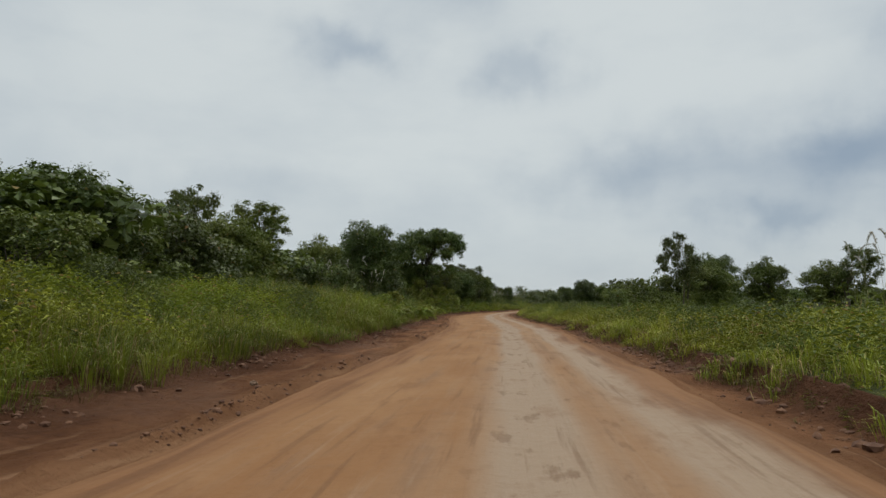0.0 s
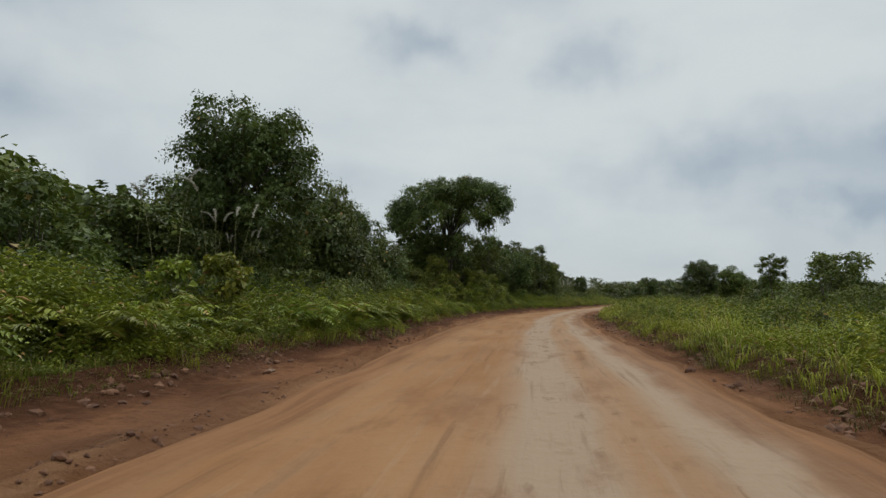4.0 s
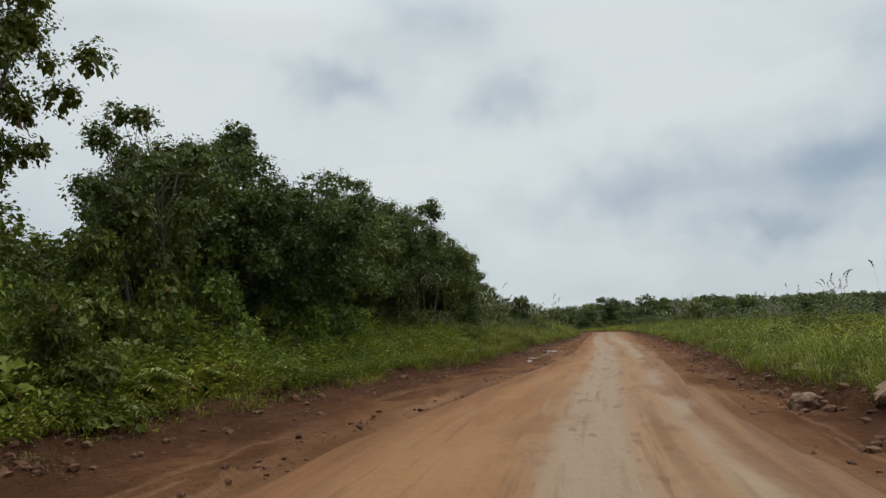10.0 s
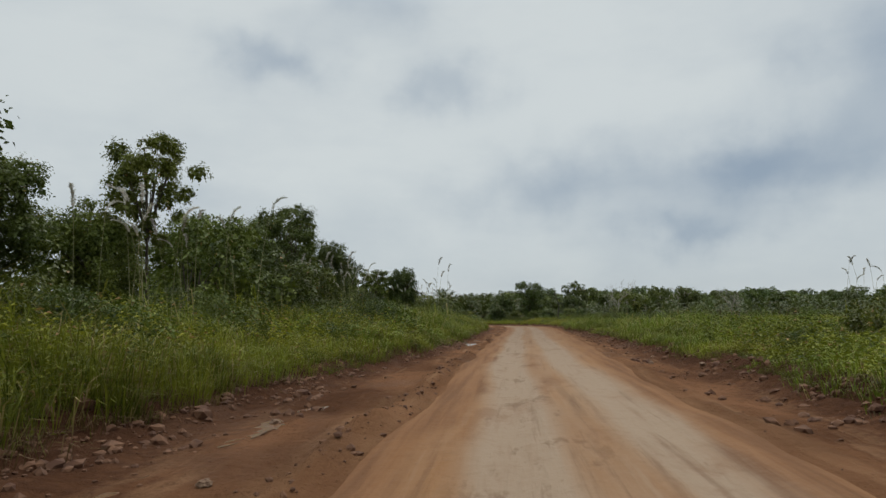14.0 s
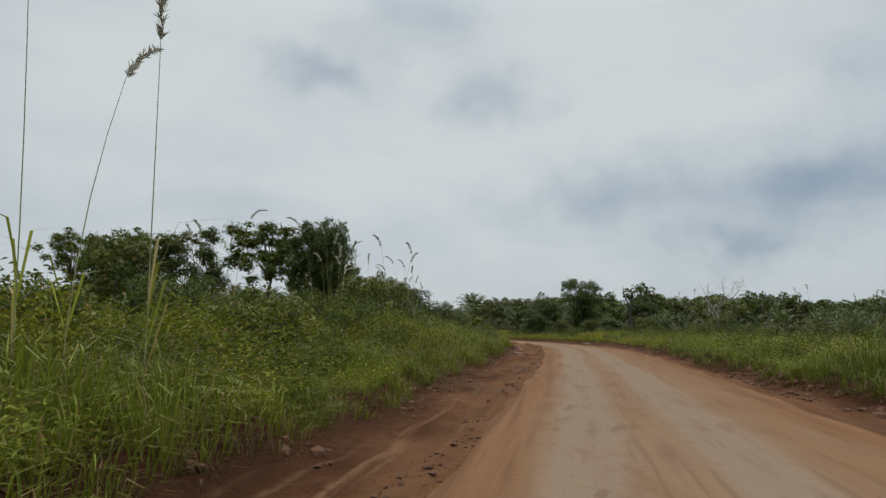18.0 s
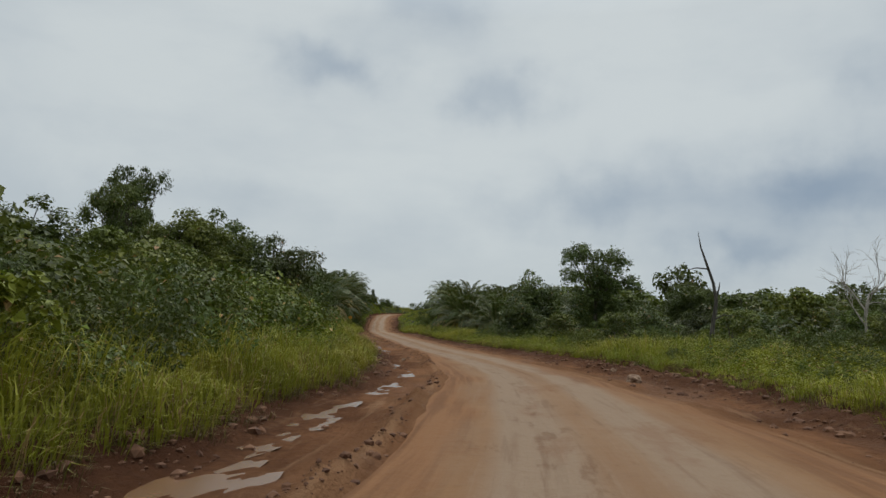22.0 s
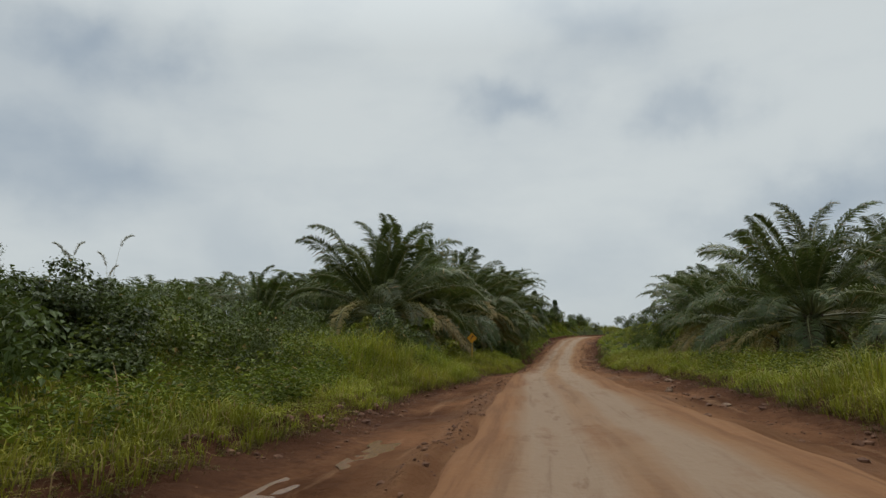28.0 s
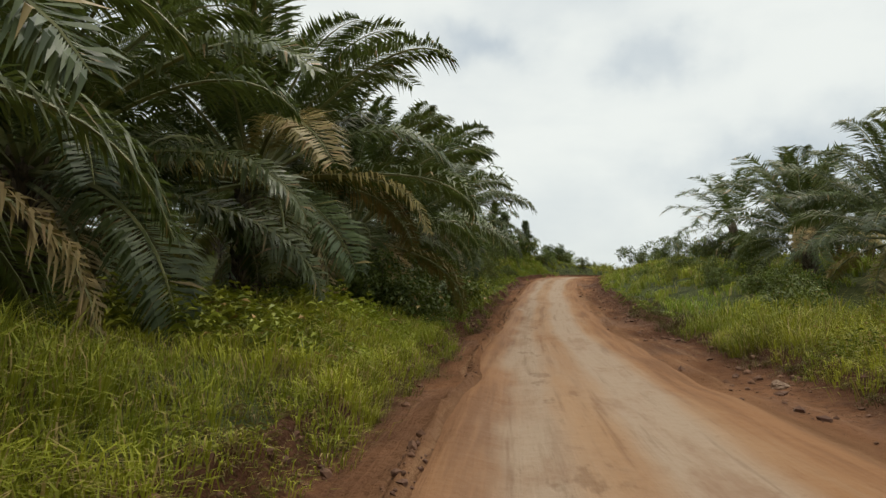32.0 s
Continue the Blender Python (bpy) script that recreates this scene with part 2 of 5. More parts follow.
    worn = k.ramp(k.math("ADD", border.outputs["Fac"], k.math("MULTIPLY", k.math("SUBTRACT", blot, 0.5), 1.8)), 0.28, 0.80)
    c = k.mix(k.math("MULTIPLY", worn, 0.85), c, k.mix(k.ramp(rut, 0.40, 0.62), (0.195, 0.096, 0.046), (0.135, 0.064, 0.031)))
    h = k.math("ADD", k.math("ADD", k.math("MULTIPLY", fine, 0.5), k.math("MULTIPLY", rut, -0.9)), k.math("ADD", k.math("MULTIPLY", streaks, 1.0), k.math("SUBTRACT", k.math("MULTIPLY", ripple, 0.6), k.math("MULTIPLY", k.ramp(pock, 0.55, 0.68), 0.25))))
    return k.done(c, k.math("ADD", k.math("MULTIPLY", pale, -0.12), 0.85), h, 0.8, 0.06, 0.05)


def make_shoulder_material():
    k = Nodes("loose_red_earth")
    uv = k.n("ShaderNodeUVMap").outputs[0]
    s = k.n("ShaderNodeSeparateXYZ")
    k.link(uv, s.inputs[0])
    u = s.outputs[0]
    big = k.noise(0.55, 5.0, stretch=(1.0, 0.4, 1.0))
    lumps = k.noise(4.5, 6.0, rough=0.65)
    ruts = k.noise(1.0, 5.0, uv, stretch=(8.0, 0.16, 1.0))
    c = k.mix(k.ramp(big, 0.3, 0.7), (0.062, 0.026, 0.012), (0.185, 0.088, 0.044))
    c = k.mix(k.math("MULTIPLY", k.ramp(ruts, 0.54, 0.70), 0.55), c, (0.265, 0.155, 0.088))
    c = k.mix(k.math("MULTIPLY", k.ramp(lumps, 0.54, 0.70), 0.55), c, (0.085, 0.036, 0.019))
    # u runs from 0 by the road to 1 by the plants, where the cut earth is dark and littered
    c = k.mix(k.math("MULTIPLY", k.ramp(k.math("ADD", u, k.math("MULTIPLY", k.math("SUBTRACT", lumps, 0.5), 0.7)), 0.36, 0.84), 0.85), c, (0.052, 0.023, 0.013))
    # by the road wheels spread the paler earth of the bed over it
    spread = k.math("SUBTRACT", 1.0, k.ramp(k.math("ADD", u, k.math("MULTIPLY", k.math("SUBTRACT", ruts, 0.5), 0.6)), 0.04, 0.42))
    c = k.mix(k.math("MULTIPLY", spread, 0.6), c, k.mix(k.ramp(ruts, 0.4, 0.62), (0.150, 0.072, 0.035), (0.225, 0.122, 0.064)))
    h = k.math("ADD", lumps, k.math("MULTIPLY", ruts, 0.8))
    wet = k.ramp(k.noise(0.35, 4.0, stretch=(1.0, 0.35, 1.0)), 0.52, 0.62)
    return k.done(k.mix(k.math("MULTIPLY", wet, 0.35), c, (0.10, 0.046, 0.024)), k.math("SUBTRACT", 0.92, k.math("MULTIPLY", wet, 0.25)), h, 1.0, 0.16, 0.03)


def make_ground_material():
    k = Nodes("overgrown_soil")
    big = k.noise(0.12, 5.0)
    mid = k.noise(1.3, 6.0)
    fine = k.noise(9.0, 6.0)
    c = k.mix(k.ramp(mid, 0.35, 0.65), (0.022, 0.028, 0.010), (0.060, 0.068, 0.018))
    c = k.mix(k.math("MULTIPLY", k.ramp(big, 0.45, 0.65), 0.6), c, (0.085, 0.092, 0.024))
    c = k.mix(k.math("MULTIPLY", k.ramp(fine, 0.55, 0.72), 0.5), c, (0.055, 0.032, 0.018))
    return k.done(c, 0.95, fine, 1.0, 0.2, 0.1)


def make_bark(name, a, b):
    k = Nodes(name)
    g = k.noise(3.0, 6.0, stretch=(4.0, 4.0, 0.7))
    l = k.noise(1.1, 4.0)
    c = k.mix(k.ramp(g, 0.3, 0.7), a, b)
    c = k.mix(k.math("MULTIPLY", k.ramp(l, 0.55, 0.75), 0.5), c, (0.16, 0.17, 0.12))
    return k.done(c, 0.9, g, 0.8, 0.05, 0.15)


def make_plain(name, a, b, scale=3.0, rough=0.7, bump=0.2, metallic=0.0):
    k = Nodes(name)
    g = k.noise(scale, 6.0)
    k.b.inputs["Metallic"].default_value = metallic
    return k.done(k.mix(k.ramp(g, 0.35, 0.68), a, b), rough, g, bump, 0.02, 0.4)


def make_water():
    k = Nodes("muddy_water")
    g = k.noise(2.0, 3.0)
    return k.done(k.mix(g, (0.120, 0.060, 0.030), (0.185, 0.100, 0.055)), 0.22, g, 0.15, 0.02, 0.22)


ROAD_M, SHOULDER_M, GROUND_M = make_road_material(), make_shoulder_material(), make_ground_material()
BARK_M = make_bark("grey_brown_bark", (0.05, 0.042, 0.033), (0.12, 0.10, 0.078))
PALE_BARK_M = make_bark("pale_dead_wood", (0.20, 0.18, 0.15), (0.33, 0.30, 0.26))
PALM_BARK_M = make_bark("palm_boot_bark", (0.05, 0.038, 0.026), (0.12, 0.09, 0.06))
LEAF_DARK_M = leaf_material("dark_tree_leaves", (0.015, 0.026, 0.007), (0.116, 0.143, 0.033), dryness=0.006, gloss=0.45, through_light=0.18, shine=0.24)
LEAF_MID_M = leaf_material("mid_green_leaves", (0.021, 0.034, 0.008), (0.170, 0.194, 0.036), dryness=0.008, gloss=0.48, through_light=0.17, shine=0.20)
LEAF_VINE_M = leaf_material("broad_vine_leaves", (0.012, 0.022, 0.006), (0.102, 0.126, 0.028), dryness=0.008, gloss=0.42, through_light=0.15, shine=0.26)
WEED_M = leaf_material("bright_weed_leaves", (0.040, 0.057, 0.006), (0.325, 0.345, 0.036), dryness=0.05, through_light=0.18, shine=0.22)
CREEPER_M = leaf_material("creeper_leaves", (0.022, 0.036, 0.006), (0.160, 0.185, 0.026), dryness=0.03, through_light=0.16, shine=0.20)
FERN_M = leaf_material("fern_fronds", (0.070, 0.098, 0.012), (0.295, 0.325, 0.038), dryness=0.05, through_light=0.18, shine=0.22)
GRASS_M = leaf_material("roadside_grass", (0.045, 0.060, 0.006), (0.350, 0.355, 0.035), (0.33, 0.24, 0.10), 0.12, 0.6, 0.22)
YELLOW_GRASS_M = leaf_material("yellow_guinea_grass", (0.090, 0.100, 0.008), (0.430, 0.405, 0.036), (0.33, 0.24, 0.09), 0.12, 0.6, 0.24)
DRY_GRASS_M = leaf_material("dry_grass", (0.075, 0.044, 0.021), (0.220, 0.148, 0.060), (0.13, 0.12, 0.026), 0.25, 0.75, 0.06)
PALM_M = leaf_material("oil_palm_leaflets", (0.016, 0.027, 0.010), (0.108, 0.128, 0.040), (0.24, 0.17, 0.07), 0.06, 0.45, 0.22, 0.26)
LEAF_LIGHT_M = leaf_material("light_green_leaves", (0.036, 0.054, 0.008), (0.265, 0.295, 0.046), dryness=0.01, gloss=0.48, through_light=0.18, shine=0.24)
AGED_PALM_M = leaf_material("ageing_palm_leaflets", (0.12, 0.095, 0.028), (0.32, 0.235, 0.085), (0.25, 0.17, 0.07), 0.15, 0.55, 0.20, 0.22)
DRY_FROND_M = leaf_material("withered_frond", (0.17, 0.115, 0.05), (0.36, 0.26, 0.12), (0.10, 0.06, 0.03), 0.1, 0.6, 0.06)
RACHIS_M = make_plain("frond_midrib", (0.10, 0.11, 0.035), (0.19, 0.18, 0.07), 2.0, 0.55)
PLUME_M = leaf_material("grass_plume", (0.42, 0.38, 0.32), (0.66, 0.62, 0.55), (0.4, 0.33, 0.25), 0.1, 0.9, 0.12)
REED_M = make_plain("reed_stalk", (0.17, 0.17, 0.07), (0.30, 0.27, 0.14), 2.0, 0.7)
CLOD_M = make_plain("red_clay_clod", (0.075, 0.032, 0.017), (0.165, 0.080, 0.042), 4.0, 0.9, 0.8)
ROCK_M = make_plain("pale_clay_rock", (0.115, 0.062, 0.037), (0.245, 0.160, 0.102), 2.5, 0.85, 0.7)
WATER_M = make_water()
SIGN_M = make_plain("yellow_sign_face", (0.62, 0.27, 0.012), (0.72, 0.33, 0.02), 1.5, 0.45, 0.03)
BLACK_M = make_plain("black_sign_paint", (0.012, 0.012, 0.012), (0.03, 0.028, 0.025), 3.0, 0.5, 0.05)
POST_M = make_plain("weathered_yellow_post", (0.34, 0.20, 0.03), (0.50, 0.32, 0.07), 3.0, 0.6, 0.15)
STEEL_M = make_plain("galvanised_back", (0.35, 0.36, 0.37), (0.5, 0.5, 0.5), 3.0, 0.45, 0.05, 0.7)


# ---- geometry helpers ----
rng = np.random.default_rng(7)


def curve_table(rows):
    """A smooth function without overshoot of y through rows (y, value)."""
    ys, vs = np.array([r[0] for r in rows], float), np.array([r[1] for r in rows], float)
    sec = np.diff(vs) / np.diff(ys)
    both = sec[:-1] * sec[1:]
    slope = np.concatenate([sec[:1], np.where(both > 0, 2 * both / np.where(both > 0, sec[:-1] + sec[1:], 1), 0), sec[-1:]])

    def at(y):
        y = np.clip(np.asarray(y, float), ys[0], ys[-1])
        i = np.clip(np.searchsorted(ys, y) - 1, 0, len(ys) - 2)
        h = ys[i + 1] - ys[i]
        q = (y - ys[i]) / h
        return ((2 * q**3 - 3 * q**2 + 1) * vs[i] + (q**3 - 2 * q**2 + q) * h * slope[i]
                + (3 * q**2 - 2 * q**3) * vs[i + 1] + (q**3 - q**2) * h * slope[i + 1])
    return at


# the driven line (y, x), the road's height along it, and its edges as offsets from that line
line_x = curve_table([(-120, -16), (-60, -9.1), (-9, -3.3), (24, 0.5), (46.7, 2.6), (58, 3.2), (70, 3.7), (83, 4.4), (95.7, 5.5), (108.4, 7.0),
                      (120.4, 9.1), (132, 11.5), (154, 17.0), (178, 22.3), (201, 27.5), (225, 33.2), (250, 39.3), (262.6, 42.0), (275, 44.1),
                      (287, 45.2), (298, 44.8), (309, 43.7), (320, 42.6), (342, 41.0), (364, 38.4), (376, 37.3), (401, 35.7), (432, 35.0),
                      (446, 35.4), (455, 37.2), (463, 41.5), (470, 47.5), (485, 62), (520, 98)])
line_z = curve_table([(-120, 0), (262, 0), (275, -0.08), (298, -0.16), (325, -0.19), (345, -0.13), (358, 0.02), (367, 0.16), (372, 0.19),
                      (380, 0.10), (388, 0.16), (400, 0.45), (415, 1.25), (432, 2.5), (446, 3.7), (456, 4.3), (470, 4.6), (520, 4.4)])
grass_l = curve_table([(-120, -7.4), (60, -7.4), (76, -6.4), (95, -7.6), (135, -7.9), (157, -6.0), (178, -5.7), (205, -3.9), (240, -4.4), (268, -4.9),
                       (300, -4.7), (345, -5.0), (366, -3.4), (385, -2.1), (520, -2.3)])
hard_l = curve_table([(-120, -3.8), (50, -3.8), (76, -4.3), (105, -4.5), (130, -3.5), (157, -1.8), (176, -1.4), (240, -1.3), (268, -1.7), (290, -1.7),
                      (312, -1.0), (345, -1.4), (366, -1.0), (385, -0.6), (520, -0.6)])
hard_r = curve_table([(-120, 2.9), (60, 2.8), (105, 2.4), (145, 2.2), (160, 2.6), (180, 3.1), (205, 4.1), (240, 4.5), (265, 4.3), (290, 2.9), (310, 3.5), (520, 3.4)])
grass_r = curve_table([(-120, 4.6), (60, 4.5), (140, 4.6), (178, 5.9), (205, 6.7), (240, 6.2), (268, 6.6), (300, 7.3), (345, 6.3), (366, 6.7), (385, 5.9), (520, 6.2)])


def wave(x, y, scale, seed=0.0):
    """Cheap smooth noise in -1 to 1."""
    a, b = x / scale + seed * 1.7, y / scale - seed * 2.3
    return (np.sin(a * 1.3 + 1.7 * np.sin(b * 0.9 + seed)) + np.sin(b * 1.1 + 1.3 * np.sin(a * 1.2 - seed)) + np.sin((a + b) * 0.7 + seed * 3.1)) / 3


def vnoise(x, y, scale, seed=0.0):
    """Lattice noise in 0 to 1."""
    a, b = np.asarray(x, float) / scale + 500, np.asarray(y, float) / scale + 500
    i, j = np.floor(a), np.floor(b)
    p, q = a - i, b - j
    p, q = p * p * (3 - 2 * p), q * q * (3 - 2 * q)

    def h(m, n):
        s = np.sin(m * 12.9898 + n * 78.233 + seed * 37.7) * 43758.5453
        return s - np.floor(s)
    return (h(i, j) * (1 - p) + h(i + 1, j) * p) * (1 - q) + (h(i, j + 1) * (1 - p) + h(i + 1, j + 1) * p) * q


def crumble(x, y, scale, seed=0.0):
    """Rounded heaps with sharp creases, 0 to about 1."""
    return 0.6 * np.sqrt(np.abs(vnoise(x, y, scale, seed) * 2 - 1)) + 0.3 * vnoise(x, y, scale * 0.45, seed + 1) + 0.2 * vnoise(x, y, scale * 0.22, seed + 2)


def wavy(edge, amount, seed):
    """An edge line with natural wander."""
    return lambda y: edge(y) + amount * (wave(np.asarray(y, float) * 0.37, np.asarray(y, float), 2.3, seed) + 0.5 * wave(np.asarray(y, float), np.asarray(y, float) * 0.6, 0.8, seed + 1))


hard_l, hard_r, grass_l, grass_r = wavy(hard_l, 0.12, 1), wavy(hard_r, 0.12, 2), wavy(grass_l, 0.30, 3), wavy(grass_r, 0.26, 4)


def smooth(a, b, v):
    q = np.clip((v - a) / (b - a), 0, 1)
    return q * q * (3 - 2 * q)


def land(x, y):
    """Height of the planted ground."""
    x, y = np.asarray(x, float), np.asarray(y, float)
    u = x - line_x(y)
    left, right = grass_l(y) - u, u - grass_r(y)
    side = np.maximum(left, right)
    bank_l = 0.32 * smooth(-0.35, 0.15, left) + 0.38 * smooth(345, 375, y) * smooth(-0.2, 1.8, left) + (0.85 + 0.55 * smooth(240, 300, y)) * (1 - 0.8 * smooth(338, 366, y)) * smooth(0.8, 7, left) + 0.9 * smooth(8, 40, left) + 0.45 * smooth(1.2, 7, left) * (1 - smooth(48, 72, y))
    bank_r = 0.32 * smooth(-0.35, 0.15, right) + 0.15 * smooth(4, 20, right)
    hill = line_z(y) * (1 - 0.6 * smooth(30, 160, side)) + 0.6 * smooth(395, 440, y) * smooth(0, 10, side) + smooth(392, 420, y) * (1 - smooth(455, 475, y)) * ((1.0 + 1.5 * smooth(425, 445, y)) * smooth(0.2, 6, left) + 1.1 * smooth(0.2, 5, right))
    far = smooth(60, 300, side)
    return hill + bank_l + bank_r + (0.10 * wave(x, y, 2.4) + 0.22 * wave(x, y, 9, 2)) * smooth(0.3, 3, side) - 0.05 * (side < 0) + far * 1.2 * wave(x, y, 90, 5)


def tri_mesh(name, v, t, mats, index=None, uv=None, soft=False):
    """A mesh of triangles from arrays."""
    v, t = np.asarray(v, np.float32), np.asarray(t, np.int32)
    me = bpy.data.meshes.new(name)
    me.vertices.add(len(v))
    me.vertices.foreach_set("co", v.ravel())
    me.loops.add(t.size)
    me.loops.foreach_set("vertex_index", t.ravel())
    me.polygons.add(len(t))
    me.polygons.foreach_set("loop_start", np.arange(0, t.size, 3, dtype=np.int32))
    for m in mats if isinstance(mats, (list, tuple)) else [mats]:
        me.materials.append(m)
    if index is not None:
        me.polygons.foreach_set("material_index", np.asarray(index, np.int32))
    if uv is not None:
        layer = me.uv_layers.new(name="UVMap")
        layer.data.foreach_set("uv", np.asarray(uv, np.float32)[t.ravel()].ravel())
    me.update(calc_edges=True)
    me.polygons.foreach_set("use_smooth", np.full(len(t), soft))
    return me


class Pile:
    """Gathers vertices and triangles of one mesh."""

    def __init__(self):
        self.v, self.t, self.m, self.n = [], [], [], 0

    def add(self, v, t, mat=0):
        if len(v):
            self.v.append(np.asarray(v, float))
            self.t.append(np.asarray(t, int) + self.n)
            self.m.append(np.full(len(t), mat))
            self.n += len(v)
        return self

    def mesh(self, name, mats, soft=False):
        return tri_mesh(name, np.concatenate(self.v), np.concatenate(self.t), mats, np.concatenate(self.m), soft=soft)


def unit(a):
    return a / np.maximum(np.linalg.norm(a, axis=-1, keepdims=True), 1e-9)


def leaf_quads(p, d, n, length, width, fold=0.12, droop=0.15):
    """Folded pointed leaves: base points p, ways d, rough normals n."""
    d = unit(d)
    s = unit(np.cross(d, n))
    up = np.cross(s, d)
    length, width = np.broadcast_to(length, len(p))[:, None], np.broadcast_to(width, len(p))[:, None]
    mid = p + d * length * 0.42 + up * length * fold
    tip = p + d * length - np.array([0, 0, 1.0]) * length * droop
    v = np.stack([p, mid + s * width / 2, tip, mid - s * width / 2], 1).reshape(-1, 3)
    i = np.arange(len(p))[:, None] * 4
    t = np.concatenate([i + [0, 1, 2], i + [0, 2, 3]], 0)
    return v, t


def blades(p, lean, length, width, curl=0.5):
    """Grass blades: base points, a flat lean way, bending over."""
    n = len(p)
    length, width = np.broadcast_to(length, n)[:, None], np.broadcast_to(width, n)[:, None]
    curl = np.broadcast_to(curl, n)[:, None]
    flat = np.concatenate([lean, np.zeros((n, 1))], 1)
    side = np.stack([-lean[:, 1], lean[:, 0], np.zeros(n)], 1)
    z = np.array([0, 0, 1.0])
    mid = p + z * length * 0.62 + flat * length * 0.18 * (0.4 + curl)
    tip = p + z * length * (1.0 - 0.35 * curl) + flat * length * (0.25 + 0.65 * curl)
    v = np.stack([p - side * width * 0.35, p + side * width * 0.35, mid + side * width / 2, mid - side * width / 2, tip], 1).reshape(-1, 3)
    i = np.arange(n)[:, None] * 5
    return v, np.concatenate([i + [0, 1, 2], i + [0, 2, 3], i + [3, 2, 4]], 0)


def tube(points, radii, sides=6):
    """A tapered tube along points."""
    pts = np.asarray(points, float)
    radii = np.broadcast_to(radii, len(pts))
    way = unit(np.gradient(pts, axis=0))
    ref = np.where(np.abs(way[:, 2:3]) > 0.9, np.array([[1.0, 0, 0]]), np.array([[0, 0, 1.0]]))
    a = unit(np.cross(way, ref))
    b = np.cross(way, a)
    th = np.linspace(0, 2 * np.pi, sides, endpoint=False)
    ring = pts[:, None] + radii[:, None, None] * (np.cos(th)[None, :, None] * a[:, None] + np.sin(th)[None, :, None] * b[:, None])
    t = []
    for k in range(len(pts) - 1):
        for j in range(sides):
            p, q = k * sides + j, k * sides + (j + 1) % sides
            t += [(p, q, q + sides), (p, q + sides, p + sides)]
    v = np.concatenate([ring.reshape(-1, 3), pts[-1:]])
    top = (len(pts) - 1) * sides
    t += [(top + j, top + (j + 1) % sides, len(v) - 1) for j in range(sides)]
    return v, np.array(t)


def lump(r, rough=0.25, seed=0, flat=0.7):
    """A rough stone or clod from a subdivided icosahedron."""
    bm = bmesh.new()
    bmesh.ops.create_icosphere(bm, subdivisions=1, radius=1.0)
    gen = np.random.default_rng(seed)
    v = np.array([w.co[:] for w in bm.verts]) * (1 + rough * gen.normal(size=(len(bm.verts), 1)))
    t = np.array([[w.index for w in f.verts] for f in bm.faces])
    bm.free()
    return v * np.array([r, r * (0.7 + 0.5 * gen.random()), r * flat]), t


def thing(name, label, category, group="", kind=""):
    return tagged(new(name), label, category, group, kind)


def part(name, mesh, parent, label=""):
    ob = new(name, mesh)
    ob.parent = parent
    return tagged(ob, label)


def at_place(x, y, turn=0.0, sx=1.0, sz=1.0, sink=0.05, z=None, tilt=0.0):
    z = float(land(x, y)) - sink if z is None else z
    return pose(x, y, z, tilt, 0, turn) @ Matrix.Diagonal((sx, sx, sz, 1))


# ---- the ground, road and shoulders ----
def sheet(us, vs_fn, ys, height, name, mat, uvs=None, border=None):
    """A grid: rows along y, columns by the offsets that vs_fn gives."""
    off = np.stack([vs_fn(y) for y in ys])
    yy = np.repeat(ys[:, None], off.shape[1], 1)
    xx = line_x(yy) + off
    zz = height(xx, yy, off)
    r, c = off.shape
    i = (np.arange(r - 1)[:, None] * c + np.arange(c - 1)[None]).ravel()
    t = np.concatenate([np.stack([i, i + 1, i + c + 1], 1), np.stack([i, i + c + 1, i + c], 1)])
    uv = None if uvs is None else np.stack([uvs(off, yy).ravel(), yy.ravel()], 1)
    ob = new(name, tri_mesh(name, np.stack([xx, yy, zz], -1).reshape(-1, 3), t, mat, uv=uv, soft=True))
    if border is not None:
        ob.data.attributes.new("border", "FLOAT", "POINT").data.foreach_set("value", border(off, yy).ravel().astype(np.float32))
    return ob


def ground_columns(y):
    out = np.array([0.0, 0.4, 0.8, 1.3, 2, 3, 4, 5.5, 7, 9, 11.5, 14, 17, 21, 26, 33, 42, 55, 75, 105, 150, 220, 340, 600, 1100, 2200])
    return np.concatenate([float(grass_l(y)) - out[::-1], np.linspace(float(grass_l(y)) + 0.3, float(grass_r(y)) - 0.3, 6), float(grass_r(y)) + out])


def ground_height(x, y, off):
    inside = (off > grass_l(y) + 0.1) & (off < grass_r(y) - 0.1)
    return np.where(inside, line_z(y) - 0.6, land(x, y))


ys_ground = np.concatenate([[-2200, -900, -400, -220, -150, -120], np.arange(-100, 481, 1.5), [486, 494, 505, 520, 545, 580, 640, 740, 900, 1200, 1700, 2500]])
ground = tagged(sheet(None, ground_columns, ys_ground, ground_height, "ground", GROUND_M), "rough overgrown soil under grass and bushes", "ground", kind="structure")


